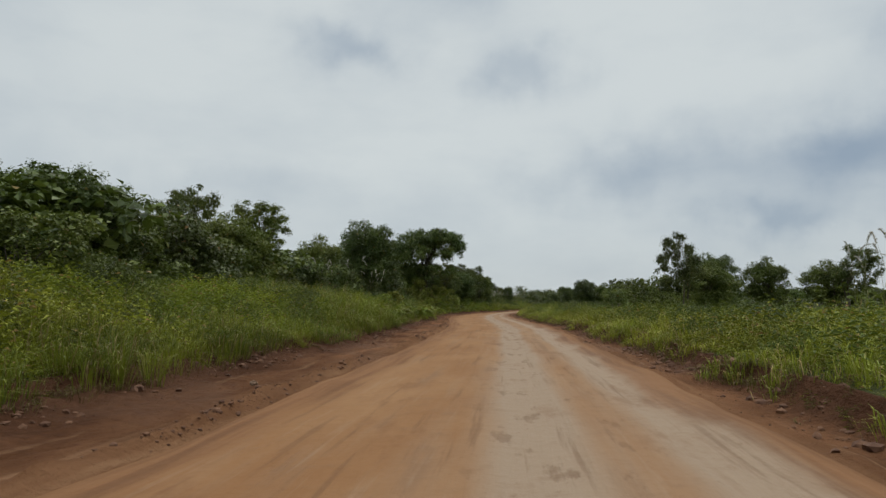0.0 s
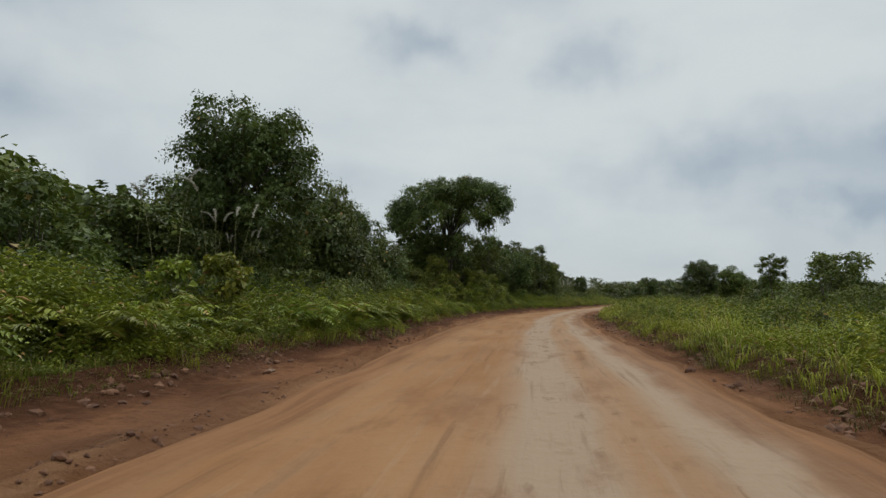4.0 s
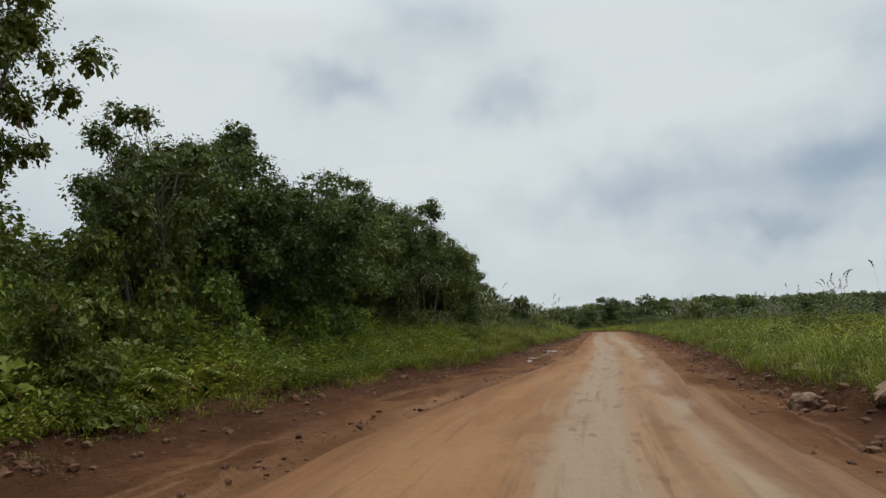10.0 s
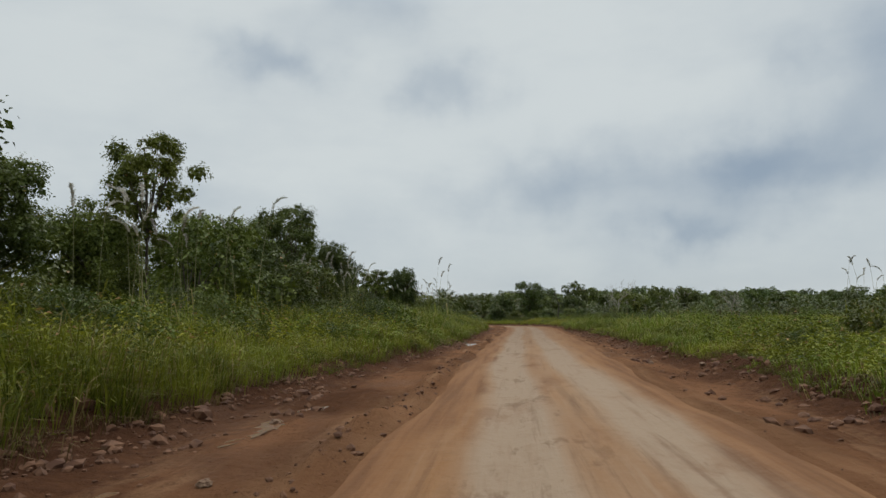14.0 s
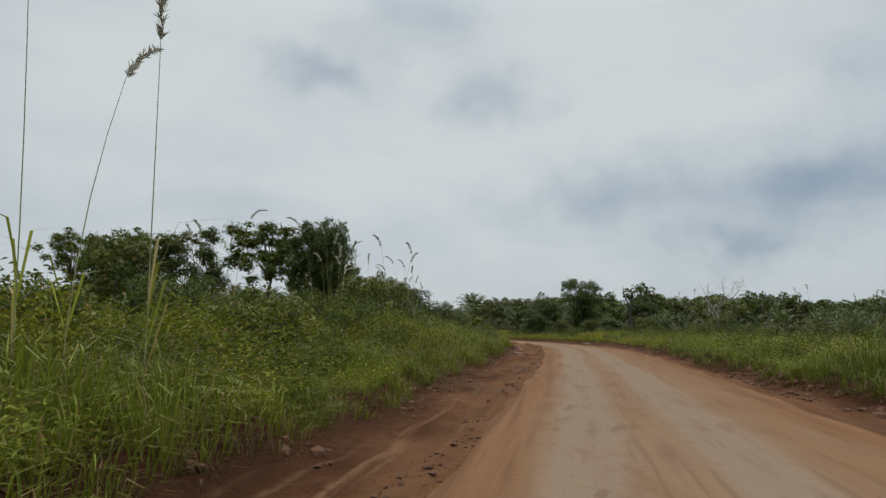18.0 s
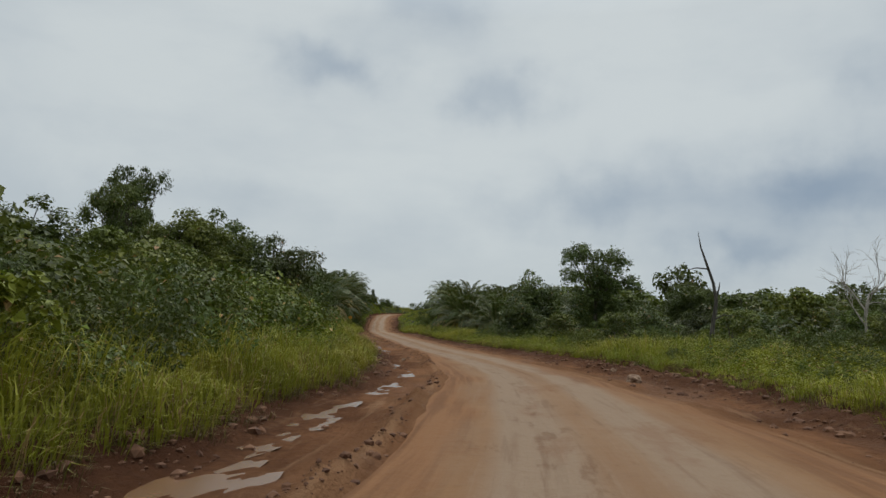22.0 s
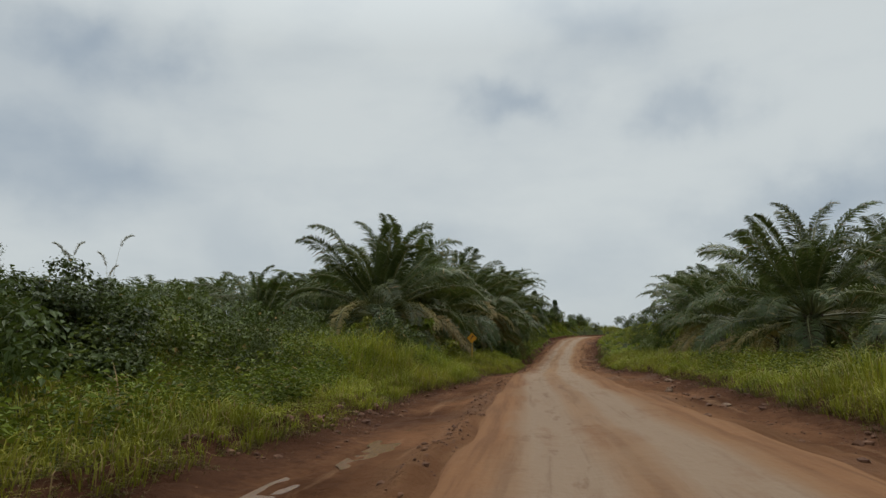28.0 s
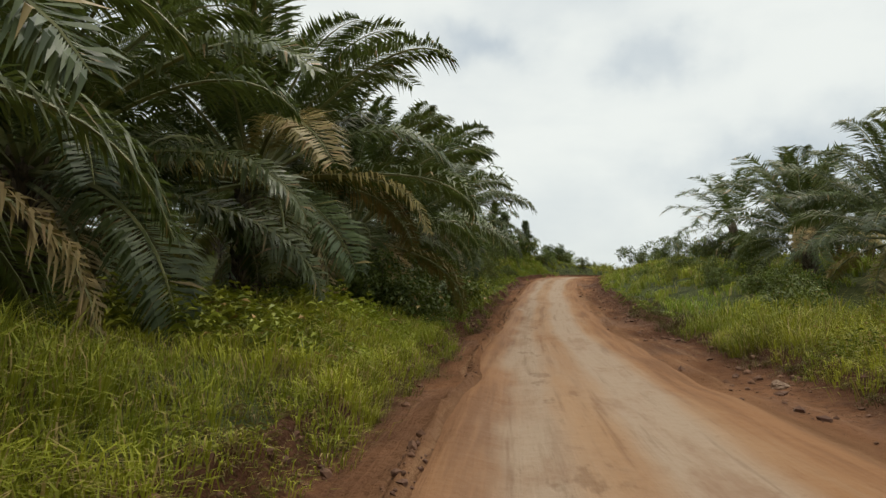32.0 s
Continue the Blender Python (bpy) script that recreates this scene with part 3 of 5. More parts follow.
def road_height(x, y, off):
    crown = 0.05 * (1 - ((off - 0.9) / 3.4) ** 2)
    rut = -0.055 * np.exp(-((off - 0.1 - 0.15 * wave(y, y * 0, 9, 4)) / 0.33) ** 2) - 0.045 * np.exp(-((off - 1.95 - 0.15 * wave(y, y * 0, 11, 6)) / 0.36) ** 2)
    edge = 0.05 * np.exp(-((off - hard_l(y) - 0.15) / 0.25) ** 2) + 0.04 * np.exp(-((off - hard_r(y) + 0.2) / 0.3) ** 2)
    return line_z(y) + crown + rut + edge * (1 + wave(x, y, 0.9)) - 0.16 * smooth(0.0, 0.45, np.maximum(hard_l(y) - off, off - hard_r(y))) + 0.05 * (np.exp(-((y - 371.3 - 0.12 * off) / 0.4) ** 2) + 0.7 * np.exp(-((y - 277.5 + 0.15 * off) / 0.4) ** 2)) + 0.018 * wave(x, y, 1.1, 3) + 0.012 * wave(x * 2, y, 0.5, 1)


ys_road = np.arange(-60, 505, 0.5)
road = tagged(sheet(None, lambda y: np.concatenate([[float(hard_l(y)) - 0.5, float(hard_l(y)) - 0.25], np.linspace(float(hard_l(y)), float(hard_r(y)), 26), [float(hard_r(y)) + 0.25, float(hard_r(y)) + 0.5]]), ys_road, road_height, "road", ROAD_M,
                    lambda off, yy: off, lambda off, yy: 1 - smooth(-0.1, 1.5, np.minimum(off - hard_l(yy), hard_r(yy) - off))), "unpaved orange laterite road with pale wheel tracks", "road", kind="structure")


def shoulder_height(sign):
    def h(x, y, off):
        inner = hard_l(y) if sign < 0 else hard_r(y)
        outer = grass_l(y) if sign < 0 else grass_r(y)
        q = np.clip((off - inner) / (outer - inner), 0, 1.25)
        start = road_height(x, y, inner + 0 * off) - 0.03
        heap = crumble(x, y, 0.55, 4)
        if sign < 0:
            berm = 0.30 * np.exp(-((q - 0.09) / 0.06) ** 2) * heap * smooth(0.1, 0.5, vnoise(y, y * 0, 6.0, 8)) + 0.14 * np.exp(-((q - 0.88) / 0.13) ** 2) * heap
        else:
            berm = 0.10 * np.exp(-((q - 0.15) / 0.08) ** 2) * heap * smooth(0.3, 0.6, vnoise(y, y * 0, 7.0, 5)) + (0.16 + 0.14 * smooth(90, 130, y) * (1 - smooth(300, 330, y))) * np.exp(-((q - 0.80) / 0.17) ** 2) * heap
        dip = -0.07 * np.sin(np.clip(q, 0, 1) * np.pi) * (1 + 0.6 * wave(x, y, 4, 8))
        rough = (0.09 * (crumble(x, y * 0.35, 0.5, 2) - 0.5) + 0.06 * (crumble(x, y * 0.7, 0.32, 5) - 0.5)) * smooth(0.03, 0.2, q) + 0.16 * (crumble(x, y, 0.6, 9) - 0.55) * smooth(0.55, 0.9, q)
        beyond = (off - outer) * sign
        end = 0.07 * smooth(0.7, 1.0, q) + 0.27 * smooth(-0.38, 0.02, beyond) - 0.5 * smooth(0.05, 0.5, beyond)
        return start * (1 - smooth(0, 1, q)) + line_z(y) * smooth(0, 1, q) + (berm + dip + rough) * (1 - smooth(-0.1, 0.1, beyond)) + end
    return h


for sign, name in ((-1, "shoulder_left"), (1, "shoulder_right")):
    inner, outer = (hard_l, grass_l) if sign < 0 else (hard_r, grass_r)
    tagged(sheet(None, (lambda y, a=inner, b=outer, s=sign: np.sort(np.concatenate([np.linspace(float(a(y)), float(b(y)), 30), float(b(y)) + s * np.array([0.3, 0.7])]))), np.arange(-40, 500, 0.25),
                 shoulder_height(sign), name, SHOULDER_M, (lambda off, yy, a=inner, b=outer: (off - a(yy)) / (b(yy) - a(yy)))),
           "loose red-brown earth shoulder with clods and ruts", "road shoulder", kind="structure")


# ---- trees and bushes ----
def clump_leaves(gen, centres, radii, count, size, droop=0.3, squash=0.8, wide=0.75, twigs=11, shell=0.35):
    """Leaves in tufts along twigs that spring from each clump, and some on its outside."""
    share = radii**2 / np.sum(radii**2)
    pick = gen.choice(len(centres), count, p=share)
    ways = unit(gen.normal(size=(len(centres), twigs, 3)) + np.array([0, 0, 0.45]))
    reach = 0.62 + 0.62 * gen.random((len(centres), twigs))
    twig = gen.integers(0, twigs, count)
    way = ways[pick, twig]
    far = (0.30 + 0.70 * np.sqrt(gen.random(count))) * reach[pick, twig]
    loose = gen.random(count) < shell
    way = np.where(loose[:, None], unit(gen.normal(size=(count, 3)) + np.array([0, 0, 0.5])), way)
    far = np.where(loose, 0.6 + 0.36 * gen.random(count), far)
    p = centres[pick] + (way * far[:, None] + 0.12 * gen.normal(size=(count, 3))) * radii[pick, None] * np.array([1, 1, squash])
    d = unit(unit(np.cross(way, gen.normal(size=(count, 3)))) * 0.9 + way * 0.5 - np.array([0, 0, droop]))
    n = unit(way * 0.6 + gen.normal(size=(count, 3)) * 0.4 + np.array([0, 0, 0.8]))
    ln = size * (0.55 + 0.8 * gen.random(count))
    return leaf_quads(p, d, n, ln, ln * wide)


def make_tree(name, label, seed, height, radius, low, clumps, leaves, size, leaf_mat, bark_mat=None, trunk=0.16, shape="round", droop=0.3,
              lean=0.06, stems=1, clump_r=0.34, category="tree", wide=0.75, core=0.75):
    """A tapered trunk with limbs, and a crown of leaf clumps. low: where the crown begins, as a share of the height."""
    gen = np.random.default_rng(seed)
    base, mid, half = low * height, height * (1 + low) / 2, height * (1 - low) / 2
    w = unit(gen.normal(size=(clumps, 3)))
    r = 0.35 + 0.5 * gen.random((clumps, 1)) ** 0.7
    if shape == "umbrella":
        w[:, 2] = np.where(w[:, 2] < 0, w[:, 2] * 0.15, w[:, 2])
        r = 0.25 + 0.62 * gen.random((clumps, 1)) ** 0.55
    if shape == "mound":
        w[:, 2] = np.abs(w[:, 2]) - 0.15
    c = w * r * np.array([radius, radius, half if shape != "umbrella" else height - base]) + np.array([0, 0, mid if shape not in ("mound", "umbrella") else base])
    if shape == "mound":
        c[:, 2] = base + np.abs(w[:, 2]) * r[:, 0] * (height - base) * 0.95
    if shape == "spire":
        c[:, :2] *= np.clip(1.25 - (c[:, 2:3] - base) / (height - base), 0.12, 1.0)
    if shape == "umbrella":
        out, way = np.sqrt(gen.random(clumps)) * 0.9, gen.uniform(0, 2 * np.pi, clumps)
        lift = (0.12 + 0.80 * gen.random(clumps) ** 0.55) * np.sqrt(1 - 0.95 * out**2)
        c = np.stack([np.cos(way) * out * radius, np.sin(way) * out * radius, base + (height - base) * (lift - 0.1 * np.cos(way + np.pi) * out)], 1)
        c[:28] = np.array([-0.22 * radius, 0, base - 0.5]) + gen.normal(size=(28, 3)) * np.array([2.5, 2.2, 0.8])
    if shape == "column":
        c = gen.uniform(-0.76, 0.76, (clumps, 3)) * np.array([radius, radius, half]) * np.array([1, 1, 1.1]) + np.array([0, 0, mid])
    if shape != "umbrella":
        c[:, :2] += 0.10 * radius * gen.normal(size=(clumps, 2))
    cr = radius * clump_r * (0.65 + 0.7 * gen.random(clumps))
    top = np.max(c[:, 2] + cr * 0.8)
    c[:, 2] *= height / top
    c[:, 2] = np.maximum(c[:, 2], cr * 0.5)
    root = thing(name, label, category)
    wood = Pile()
    ends = c[np.argsort(-c[:, 2])]
    for s in range(stems):
        off = gen.normal(size=2) * (0.03 if shape == "umbrella" else 0.12) * radius * (stems > 1)
        head = np.array([off[0] * 2.5 + lean * height * gen.normal(), off[1] * 2.5 + lean * height * gen.normal(), height * (0.72 if shape != "mound" else 0.55)])
        line = [np.array([off[0], off[1], -0.3]) * (1 - q) + head * q + np.array([0.05 * height * math.sin(q * 3 + s), 0.05 * height * math.sin(q * 2.3 + 2 * s), 0]) * q for q in np.linspace(0, 1, 7)]
        wood.add(*tube(line, trunk * np.array([1.25, 1.0, 0.86, 0.72, 0.56, 0.4, 0.2]) / max(1, stems**0.5), 7))
        for j in range(s, min(len(ends), 18), stems):
            q = min(0.92, max(0.35, ends[j][2] / height * 0.75))
            k = int(q * 6)
            start = line[k] + (line[min(k + 1, 6)] - line[k]) * (q * 6 - k)
            bend = (start + ends[j]) / 2 + np.array([0, 0, 0.06 * height]) * gen.normal()
            pts = [start * (1 - e) ** 2 + 2 * bend * e * (1 - e) + ends[j] * e * e for e in np.linspace(0, 1, 5)]
            wood.add(*tube(pts, trunk * np.array([0.42, 0.34, 0.26, 0.18, 0.08]) / max(1, stems**0.5), 5))
    part("trunk", wood.mesh("trunk", bark_mat or BARK_M, True), root, "grey-brown bark")
    crown = Pile()
    crown.add(*clump_leaves(gen, c, cr, leaves, size, droop, wide=wide, shell=0.55 if shape == "mound" else 0.35))
    # oversized leaves in the heart of each clump, added to block light and view
    crown.add(*clump_leaves(gen, c, cr * core, leaves // 3, size * 1.7, 0.1, wide=0.9, shell=0.6))
    part("crown", crown.mesh("crown", leaf_mat), root)
    return root, height, radius


PROTOS = {}


def proto(key, *args, **kw):
    PROTOS[key] = [make_tree(*args, **kw), False]


proto("bushy", "broadleaf_tree", "dense dark green broadleaf tree at the forest edge", 11, 9.0, 3.6, 0.06, 120, 30000, 0.125, LEAF_DARK_M, trunk=0.17, droop=0.15, clump_r=0.24, wide=0.6)
proto("bushy2", "broadleaf_tree", "rounded green broadleaf tree in roadside forest", 12, 9.0, 3.8, 0.04, 115, 28000, 0.130, LEAF_MID_M, trunk=0.16, droop=0.15, clump_r=0.23, wide=0.6)
proto("slender", "slender_tree", "slender tree with thin trunk and airy layered crown", 13, 9.5, 2.6, 0.30, 60, 9500, 0.125, LEAF_MID_M, trunk=0.11, clump_r=0.21, lean=0.03, droop=0.1, core=0.5, wide=0.6)
proto("slender2", "slender_tree", "thin-stemmed tree with open dark crown", 14, 9.0, 3.2, 0.24, 64, 11500, 0.125, LEAF_DARK_M, trunk=0.13, clump_r=0.21, stems=2, droop=0.1, core=0.5, wide=0.6)
proto("vine", "vine_covered_tree", "tree buried in broad-leaved climbing vines", 15, 8.0, 4.0, 0.02, 120, 24000, 0.155, LEAF_VINE_M, trunk=0.16, shape="mound", droop=0.5, clump_r=0.24, wide=0.9)
proto("vine2", "vine_covered_tree", "leaning mound of vines over a small tree", 16, 6.5, 3.6, 0.0, 110, 21000, 0.145, LEAF_VINE_M, trunk=0.13, shape="mound", droop=0.5, clump_r=0.25, wide=0.85)
proto("spire", "pointed_tree", "pointed dark tree rising above the thicket", 17, 11.0, 2.6, 0.08, 70, 12000, 0.13, LEAF_DARK_M, shape="spire", trunk=0.13, clump_r=0.25, droop=0.15, wide=0.6)
proto("thicket", "thicket_tree", "low dense thicket tree with several stems", 18, 5.0, 2.8, 0.02, 70, 9000, 0.135, LEAF_MID_M, shape="mound", stems=3, trunk=0.1, droop=0.2, clump_r=0.25, wide=0.6)
proto("box", "box_shaped_tree", "isolated dark tree with flat-topped box-like crown", 19, 10.0, 3.3, 0.08, 80, 19000, 0.14, LEAF_VINE_M, shape="column", trunk=0.2, droop=0.35, clump_r=0.26, wide=0.7)
proto("light", "light_green_tree", "low spreading tree with light green leaf sprays", 24, 5.0, 2.8, 0.04, 64, 9000, 0.15, LEAF_LIGHT_M, shape="mound", stems=3, trunk=0.08, droop=0.3, clump_r=0.24, wide=0.45)
proto("far", "distant_tree", "distant rounded tree in the hazy tree line", 20, 10.0, 4.6, 0.10, 46, 2200, 0.42, LEAF_DARK_M, trunk=0.16, clump_r=0.26)
proto("far2", "distant_tree", "distant lower tree in the hazy tree line", 21, 7.5, 4.4, 0.03, 40, 1900, 0.42, LEAF_MID_M, trunk=0.14, clump_r=0.27)
proto("leggy", "leggy_sapling", "leggy sapling with large drooping leaves", 22, 4.2, 1.1, 0.40, 16, 620, 0.23, WEED_M, trunk=0.05, droop=0.6, stems=2)


def plant(key, x, y, h, r=None, turn=None, sink=0.1):
    """Stands the first of its kind, then copies of it, scaled to height h and crown radius r."""
    (root, height, radius), used = PROTOS[key]
    m = at_place(x, y, rng.uniform(0, 360) if turn is None else turn, (r or radius * h / height) / radius, h / height, sink)
    PROTOS[key][1] = True
    if not used:
        root.matrix_basis = m
        return root
    # the pose carries the whole scale, so the first one's own scale is left out
    keep = root.scale.copy()
    root.scale = (1, 1, 1)
    made = copy_thing(root, m)
    root.scale = keep
    return made


# forest edge left of the road, along the drive
for key, x, y, h, r in (
        ("bushy2", -21, 8, 7.0, 4.2), ("bushy", -19, 17, 6.7, 4.0), ("vine", -22, 26, 6.8, 4.6), ("bushy", -20, 35, 6.9, 4.0), ("vine2", -17, 43, 6.2, 3.8),
        ("slender", -15.5, 55.5, 8.2, 2.4), ("bushy2", -17, 50, 6.4, 3.4), ("bushy", -19, 60, 7.0, 3.8), ("slender2", -26, 66, 10.5, 3.6), ("bushy2", -28, 55, 10, 4.5),
        ("slender", -29, 80, 13.5, 3.2), ("bushy", -30, 40, 9.5, 4.4), ("vine", -14.5, 66, 5.4, 3.4), ("bushy", -22, 72, 7.5, 4)):
    plant(key, x, y, h, r)
for key, x, y, h, r in (
        ("bushy", -9.0, 77.4, 9.9, 3.7), ("vine", -11.5, 73, 5.6, 3.0), ("vine", -9.6, 90, 9.6, 3.7), ("vine2", -9.5, 97, 7.6, 3.2), ("bushy2", -16, 90, 9.5, 4),
        ("bushy2", -12, 104, 7.2, 3.0), ("bushy", -13.5, 112, 10.3, 3.9), ("vine2", -9, 112, 7.8, 3.2), ("vine2", -9.5, 120, 4.8, 3.0), ("light", -4.5, 120, 5.4, 2.8), ("bushy2", -7.0, 124.5, 6.6, 3.0), ("bushy2", -16.8, 125.5, 12.0, 3.8), ("light", -2.5, 117, 3.4, 1.9), ("light", 0.0, 121.2, 2.8, 1.7), ("light", 0.3, 124.6, 3.0, 1.8), ("light", 1.5, 128, 2.8, 1.6), ("light", 2.6, 132, 2.6, 1.5), ("vine2", 31.2, 364.6, 3.2, 1.8), ("light", -6.0, 114, 3.6, 2.2)):
    plant(key, x, y, h, r)
for key, x, y, h, r in (
        ("light", -1, 127, 4.8, 2.6), ("slender", 0.0, 133.5, 9.0, 2.2), ("light", 0.5, 130, 4.6, 2.4), ("light", -0.6, 133.6, 4.4, 2.0), ("light", 1.0, 137, 4.2, 2.0), ("light", 1.6, 142, 4.4, 2.2), ("light", 3.2, 147, 3.6, 1.9), ("light", 4.6, 151, 3.2, 1.7), ("bushy2", -4, 135, 7.6, 3.6), ("slender2", 1.2, 139, 7.5, 2.6), ("bushy", 0.5, 144, 7.8, 3.4),
        ("spire", 1.8, 146.0, 9.1, 2.2), ("bushy", 3.8, 148.5, 7.6, 3.2), ("bushy2", 4.2, 155, 7.7, 3.4), ("slender2", 4.5, 161, 10.0, 3.6), ("bushy", 6.0, 161, 8.4, 3.4),
        ("slender2", 8.0, 167, 9.8, 3.4), ("bushy", 5.0, 169, 9.8, 3.8), ("bushy2", 9.9, 173.5, 8.5, 3.1), ("bushy", 9.5, 179, 8.2, 3.5), ("bushy2", 7.5, 174.5, 9.0, 3.2), ("bushy2", 5.5, 179, 9.0, 3.4), ("vine2", 10.6, 177, 5.2, 2.6), ("slender2", -3.5, 129.5, 8.8, 3.0), ("bushy", -7.5, 131, 8.2, 3.8), ("bushy2", -2, 160, 9.5, 4.2)):
    plant(key, x, y, h, r)
for key, x, y, h, r in (
        ("slender", 8.8, 203.5, 10.6, 2.7), ("thicket", 13.2, 197, 5.6, 3.2), ("bushy2", 10.5, 209, 7.0, 3.5), ("bushy2", 6.0, 203, 6.8, 3.2), ("thicket", 11.0, 206, 5.6, 2.8), ("bushy", 11.5, 213, 7.4, 3.2), ("bushy2", 4.5, 210, 6.5, 3.4), ("vine2", 15.2, 205, 4.6, 2.8), ("bushy", 3.5, 196, 8.0, 3.6),
        ("slender2", 14.2, 219, 9.4, 3.6), ("slender", 13.6, 225, 9.6, 2.8), ("thicket", 16.5, 215, 4.4, 2.5), ("bushy", 16.8, 230.6, 8.0, 2.5), ("thicket", 13, 236, 4.6, 2.6), ("slender2", 9, 233, 7, 2.6), ("thicket", 19.5, 241, 4.2, 2.4),
        ("slender", 21.8, 256, 6.9, 2.7), ("bushy", 25.4, 255.5, 7.2, 2.1), ("slender2", 17.2, 258, 6.7, 2.8), ("bushy2", 11.5, 262, 6.6, 3.0), ("slender", 14.2, 258, 6.2, 2.3), ("slender", 6, 266, 6.8, 2.4), ("vine2", 29.3, 262, 3.0, 2.5), ("thicket", 29.6, 255.5, 3.2, 2.0), ("thicket", 28.2, 252.5, 3.5, 2.2)):
    plant(key, x, y, h, r)
for key, x, y, h, r in (
        ("box", 17.5, 324, 13.0, 2.5), ("vine2", 28.0, 276, 2.9, 2.6), ("vine2", 29.5, 287, 3.0, 2.6), ("slender", 18.2, 291.5, 9.0, 1.8), ("vine", 22, 300, 6.4, 4.2), ("bushy2", 27.6, 309, 7.4, 3.8), ("slender2", 23, 309, 9, 2.6),
        ("vine", 27.5, 317.5, 8.8, 4.4), ("vine2", 30.4, 324, 7.9, 4.2), ("vine", 31.6, 332, 7.5, 3.8), ("vine2", 25, 327, 7.6, 4.0), ("vine2", 28.5, 333, 6.2, 3.4), ("vine2", 19, 349, 5.0, 2.3), ("vine2", 15, 338, 5.4, 3.5), ("vine2", 31.0, 343, 2.6, 1.8),
        ("slender", -4, 372, 9.0, 3.0), ("spire", 31.5, 447, 6.0, 1.4), ("spire", 30.0, 453, 5.4, 1.3), ("spire", 33.0, 459, 4.6, 1.2)):
    plant(key, x, y, h, r)
# right of the road
for key, x, y, h, r in (
        ("slender2", 13.0, 44.5, 5.8, 1.6), ("bushy2", 15.8, 47.5, 4.2, 2.0), ("bushy", 18.6, 53, 5.2, 2.1), ("bushy2", 26.5, 61, 5.2, 2.2), ("thicket", 18.0, 72, 4.1, 2.7), ("thicket", 22.5, 76, 4.6, 2.8), ("thicket", 21.5, 88, 4.0, 2.8),
        ("bushy", 30, 83, 5.2, 2.6), ("thicket", 26, 97, 3.8, 2.6), ("slender", 27, 112, 5.2, 1.4), ("slender", 31, 111, 5.4, 1.5), ("bushy", 27.0, 135.5, 6.4, 2.5), ("bushy2", 31.5, 139, 5.6, 2.6), ("thicket", 36, 138, 4.4, 3.0),
        ("slender2", 35, 62, 6.4, 2.4), ("bushy2", 41, 76, 6.0, 3.2), ("thicket", 34, 102, 4.2, 3.0), ("thicket", 13.2, 60, 2.8, 1.8), ("thicket", 15.2, 66, 3.0, 1.9), ("bushy", 47, 118, 6.5, 3.0)):
    plant(key, x, y, h, r)
for key, x, y, h, r in (
        ("box", 61.2, 331.6, 10.2, 3.4), ("vine", 57.0, 345, 9.0, 4.4), ("vine2", 54.5, 338, 5.6, 3.0), ("bushy2", 66, 345, 7.0, 3.8), ("far", 83, 364, 11.4, 4.2), ("vine2", 63, 322, 4.2, 3.0), ("vine2", 70, 326, 4.4, 3.2),
        ("thicket", 57, 310, 3.0, 2.4), ("thicket", 63, 306, 3.2, 2.4), ("vine2", 68, 315, 3.8, 3.0), ("thicket", 55.5, 322, 3.2, 2.6), ("thicket", 73, 305, 3.2, 2.6), ("bushy", 74, 338, 7.0, 3.6), ("thicket", 80, 318, 4.0, 3.0)):
    plant(key, x, y, h, r)

# the wide umbrella tree that stands alone over the thicket
# its bark is a darker tone than that of the other trees
plantable = make_tree("umbrella_tree", "tall spreading umbrella tree with forked leaning trunk", 31, 14.2, 7.3, 0.50, 230, 64000, 0.15, LEAF_DARK_M, make_bark("dark_bark", (0.03, 0.026, 0.02), (0.07, 0.06, 0.048)), trunk=0.26, shape="umbrella", stems=2, clump_r=0.135, droop=0.1, core=0.7, wide=0.65)
plantable[0].matrix_basis = at_place(-3.2, 122.5, 0)

# low dark growth closes the forest edge behind the verge
for y in np.arange(-6, 170, 5.5):
    edge = float(line_x(y) + grass_l(y))
    plant("thicket", edge - rng.uniform(7.0, 9.0) - (3.0 if y < 62 else 0.0), y + rng.uniform(-2, 2), rng.uniform(3.2, 4.6), rng.uniform(2.6, 3.4))
    plant("far2", edge - rng.uniform(13.5, 17), y + rng.uniform(-2, 2), rng.uniform(5.0, 6.5), rng.uniform(4, 5))
for y in np.arange(292, 340, 5.0):
    plant("thicket", float(line_x(y) + grass_l(y)) - rng.uniform(9.5, 12), y, rng.uniform(3.2, 4.4), 3.0)

# far tree line
for i in range(150):
    x, y = rng.uniform(70, 420), rng.uniform(350, 440)
    plant("far" if rng.random() < 0.5 else "far2", x, y, rng.uniform(6.8, 9.8), rng.uniform(4, 6))
for i in range(34):
    plant("far" if rng.random() < 0.6 else "far2", rng.uniform(-190, -40), rng.uniform(330, 470), rng.uniform(6, 10))
for i in range(40):
    plant("far2", rng.uniform(110, 260), rng.uniform(80, 300), rng.uniform(1.6, 2.8), rng.uniform(2.5, 4.5))
for i in range(40):
    plant("far" if rng.random() < 0.6 else "bushy2", rng.uniform(-90, -32), rng.uniform(-20, 290), rng.uniform(7, 10.5))


